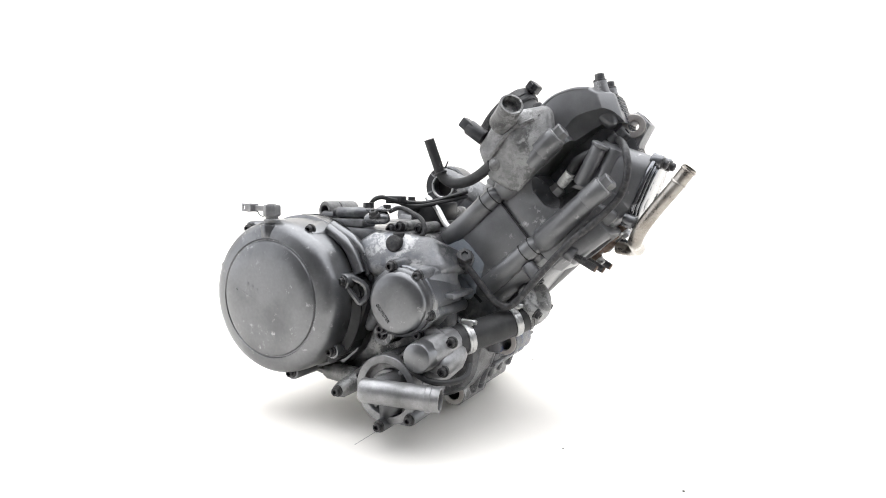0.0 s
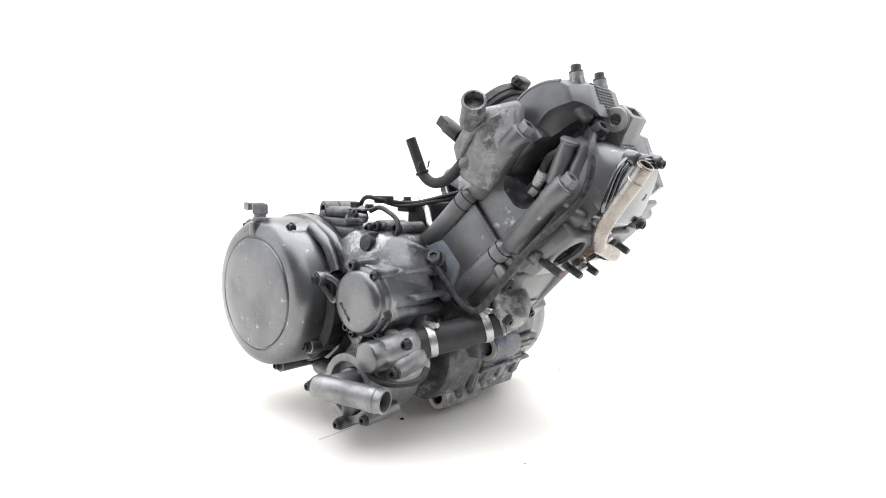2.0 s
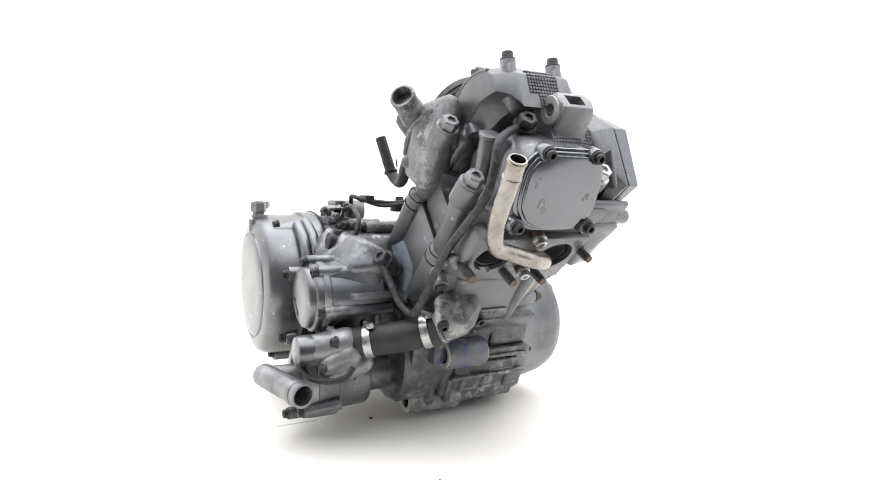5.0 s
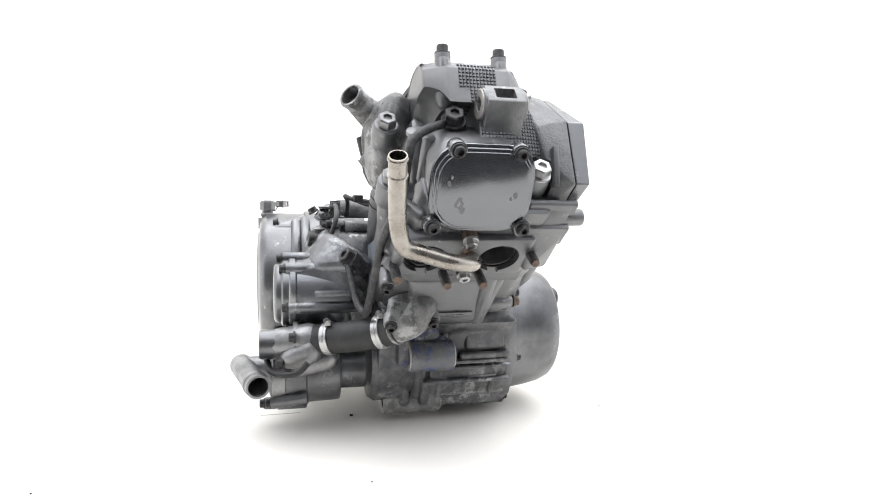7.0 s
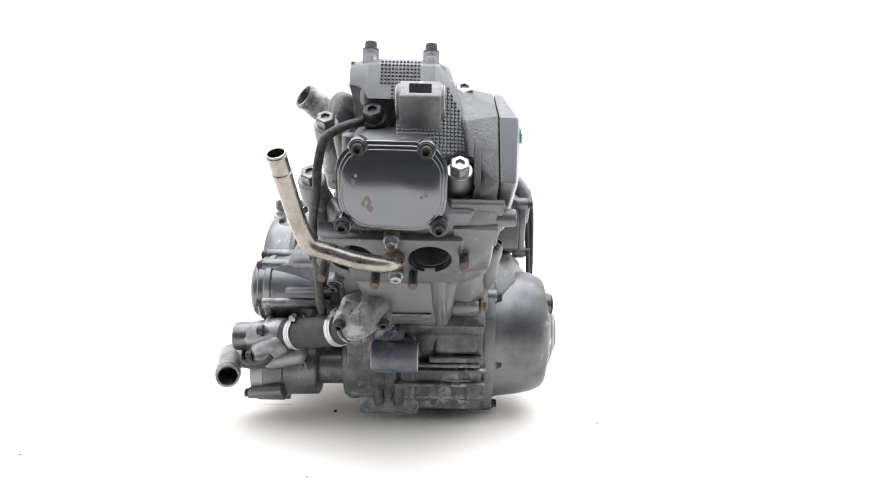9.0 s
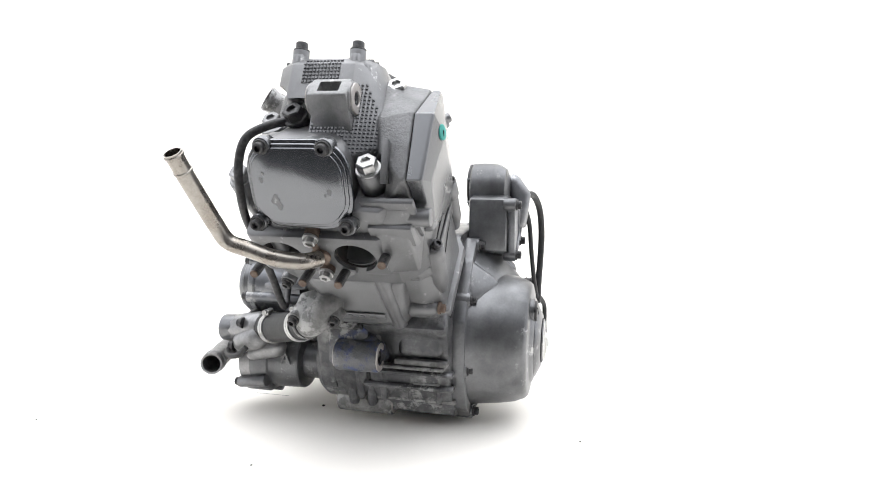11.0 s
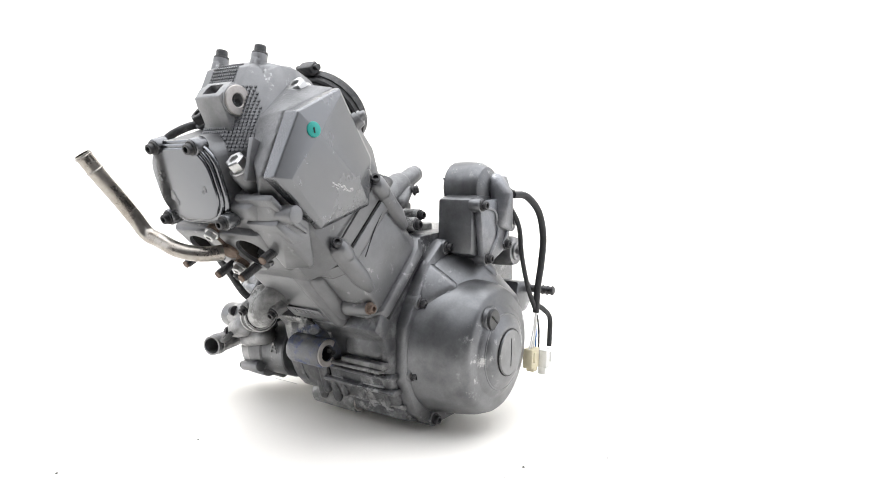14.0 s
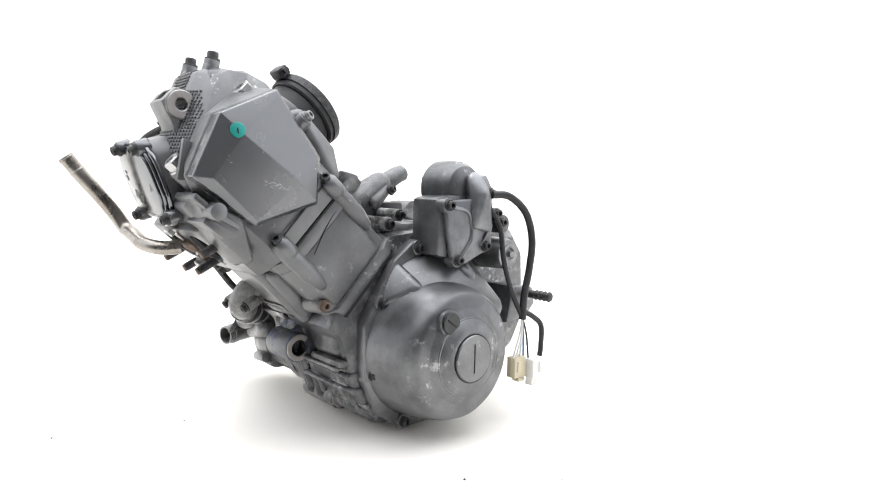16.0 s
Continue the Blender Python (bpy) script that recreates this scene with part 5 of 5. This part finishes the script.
def build_rear():
    shaft = part("shift_shaft", merge(rod((-0.1, 0.1, 0.157), (-0.1, 0.2, 0.157), 0.0055, soft=0.001), *[lathe((-0.1, 0.175 + 0.007 * k, 0.157), GENS, [(0, 0.0055), (0.0015, 0.007), (0.0035, 0.0055)], 18, False) for k in range(4)]), STEEL, engine, "dark splined gearshift shaft")
    hub = part("sprocket_hub", merge(lathe((-0.058, 0.105, 0.213), GENS, [(0, 0.022), (0.05, 0.02), (0.056, 0.018), (0.057, 0.001)], 36), ring((-0.058, 0.158, 0.213), GENS, 0.008, 0.0125, 0.006), rod((-0.058, 0.16, 0.213), (-0.058, 0.168, 0.213), 0.004)), RINGM, engine, "pale round output hub")
    part("guard", prism([(-0.06, 0.12), (-0.1, 0.125), (-0.118, 0.142), (-0.112, 0.165), (-0.07, 0.17)], 0.105, 0.16, 0.004), GEN, engine)
    lug = part("rear_lug", merge(rod((-0.05, 0.1, 0.252), (-0.05, 0.158, 0.252), 0.012, soft=0.001), rod((-0.035, 0.1, 0.266), (-0.035, 0.16, 0.266), 0.007, soft=0.001), hull([((-0.05, 0.11, 0.245), 0.014), ((-0.01, 0.11, 0.235), 0.016)])), CASE, engine)
    bolt((-0.047, 0.158, 0.254), GENS, lug)
    bolt((-0.035, 0.16, 0.266), GENS, lug)


build_rear()


def build_top_fittings():
    """Small fittings, sensors and wires on top of the crankcase."""
    br = part("neutral_switch", merge(hull([((0.028, -0.11, 0.256), 0.007), ((0.05, -0.108, 0.258), 0.007), ((0.04, -0.1, 0.268), 0.005)]), box((0.04, -0.105, 0.268), (0.032, 0.014, 0.003), 0.001)), PLATE, engine)
    bolt((0.041, -0.118, 0.262), (0, -0.5, 0.85), br, hexed=True)
    bolt((0.0415, -0.09, 0.268), (0, 0, 1), br, hexed=True)
    fit = part("oil_fitting", merge(rod((0.073, -0.1, 0.226), (0.073, -0.126, 0.23), 0.01, soft=0.001), rod((0.073, -0.112, 0.226), (0.073, -0.112, 0.242), 0.007, soft=0.001)), STEEL, engine)
    part("small_pipe", tube([(0.078, -0.106, 0.228), (0.092, -0.102, 0.232), (0.1, -0.098, 0.243), (0.095, -0.094, 0.257), (0.078, -0.092, 0.266), (0.062, -0.092, 0.271), (0.048, -0.095, 0.266)], 0.003, 10), STEEL, fit)
    tub = part("breather_rail", merge(rod((-0.03, -0.095, 0.262), (0.018, -0.09, 0.263), 0.0075, soft=0.001), rod((-0.065, -0.08, 0.256), (-0.012, -0.08, 0.256), 0.007, soft=0.001), box((-0.01, -0.09, 0.25), (0.05, 0.03, 0.01), 0.002)), CASE, engine)
    bolt((-0.03, -0.095, 0.262), (-1, -0.2, 0), tub)
    part("bolt_post", rod((0.012, -0.088, 0.255), (0.012, -0.088, 0.276), 0.007, seg=6), STEEL, tub)
    part("top_boss", merge(ring((-0.06, -0.06, 0.262), (-0.3, -1, 0), 0.008, 0.0135, 0.02), rod((-0.06, -0.06, 0.262), (-0.055, -0.03, 0.262), 0.0135)), WORN, engine)
    for x, y, z in ((0.056, -0.09, 0.245), (0.066, -0.085, 0.248), (0.085, -0.07, 0.246)):
        b = part("top_lug", rod((x, y + 0.03, z), (x, y - 0.012, z), 0.0075, soft=0.001), WORN, engine)
        bolt((x, y - 0.012, z), SIDE, b)
    w = part("top_wire", tube([(0.0, -0.07, 0.255), (0.004, -0.07, 0.275), (0.022, -0.075, 0.283), (0.04, -0.065, 0.279), (0.06, -0.03, 0.276), (0.085, 0.0, 0.285), (0.1, 0.02, 0.292)], 0.003, 8), RUBBER, engine, "black wire along the crankcase top")
    part("wire", tube([(0.03, -0.07, 0.281), (0.055, -0.045, 0.272), (0.08, -0.01, 0.278), (0.1, 0.02, 0.286)], 0.0026, 8), RUBBER, w)
    part("plug_block", box((0.036, -0.06, 0.28), (0.026, 0.012, 0.01), 0.0015), PLASTIC, w)
    blk = part("relay_block", merge(box((0.05, 0.02, 0.262), (0.05, 0.05, 0.03), 0.004), box((0.03, -0.01, 0.27), (0.02, 0.02, 0.014), 0.002)), PLASTIC, engine, "black plastic block behind the cylinder")
    bolt((0.03, -0.01, 0.277), (0, 0, 1), blk, hexed=True)
    part("small_pipe", tube([(0.055, -0.01, 0.283), (0.075, -0.02, 0.27), (0.095, -0.035, 0.252), (0.105, -0.04, 0.245)], 0.004, 10), BRIGHT, blk)
    ten = part("chain_tensioner", merge(hull([(C(0.285, -0.1, 0.05), 0.012), (C(0.285, -0.1, 0.075), 0.012), ((0.08, 0.064, 0.298), 0.017)]), hull([((0.075, 0.064, 0.3), 0.0125), ((0.05, 0.063, 0.312), 0.0115)]), rod((0.055, 0.063, 0.31), (0.04, 0.062, 0.3155), 0.0105, soft=0.002),
                                        hull([((0.08, 0.08, 0.293), 0.006), ((0.1, 0.085, 0.278), 0.008)])), TOOTH, engine, "cast cam chain tensioner behind the cylinder")
    bolt((0.078, 0.086, 0.293), (-0.4, 0.8, 0.3), ten)
    rows = part("top_lug", merge(rod((0.09, 0.02, 0.252), (0.09, 0.1, 0.252), 0.0085, soft=0.001), rod((0.062, 0.04, 0.262), (0.062, 0.085, 0.262), 0.0075, soft=0.001), box((0.07, 0.05, 0.246), (0.06, 0.08, 0.012), 0.003)), WORN, engine)
    bolt((0.09, 0.1, 0.252), GENS, rows)
    bolt((0.062, 0.085, 0.262), GENS, rows)


build_top_fittings()


# no part lies deeper than thing > part > sub-part
for ob in list(engine.children_recursive):
    while ob.parent is not engine and ob.parent.parent is not engine:
        ob.parent = ob.parent.parent


# ---------------------------------------------------------------- what turns
def motions():
    for ob in (engine, turntable, *specks):
        walk(ob, [(t, pose(0, 0, 0, 0, 0, a)) for t, a in TURN])


motions()
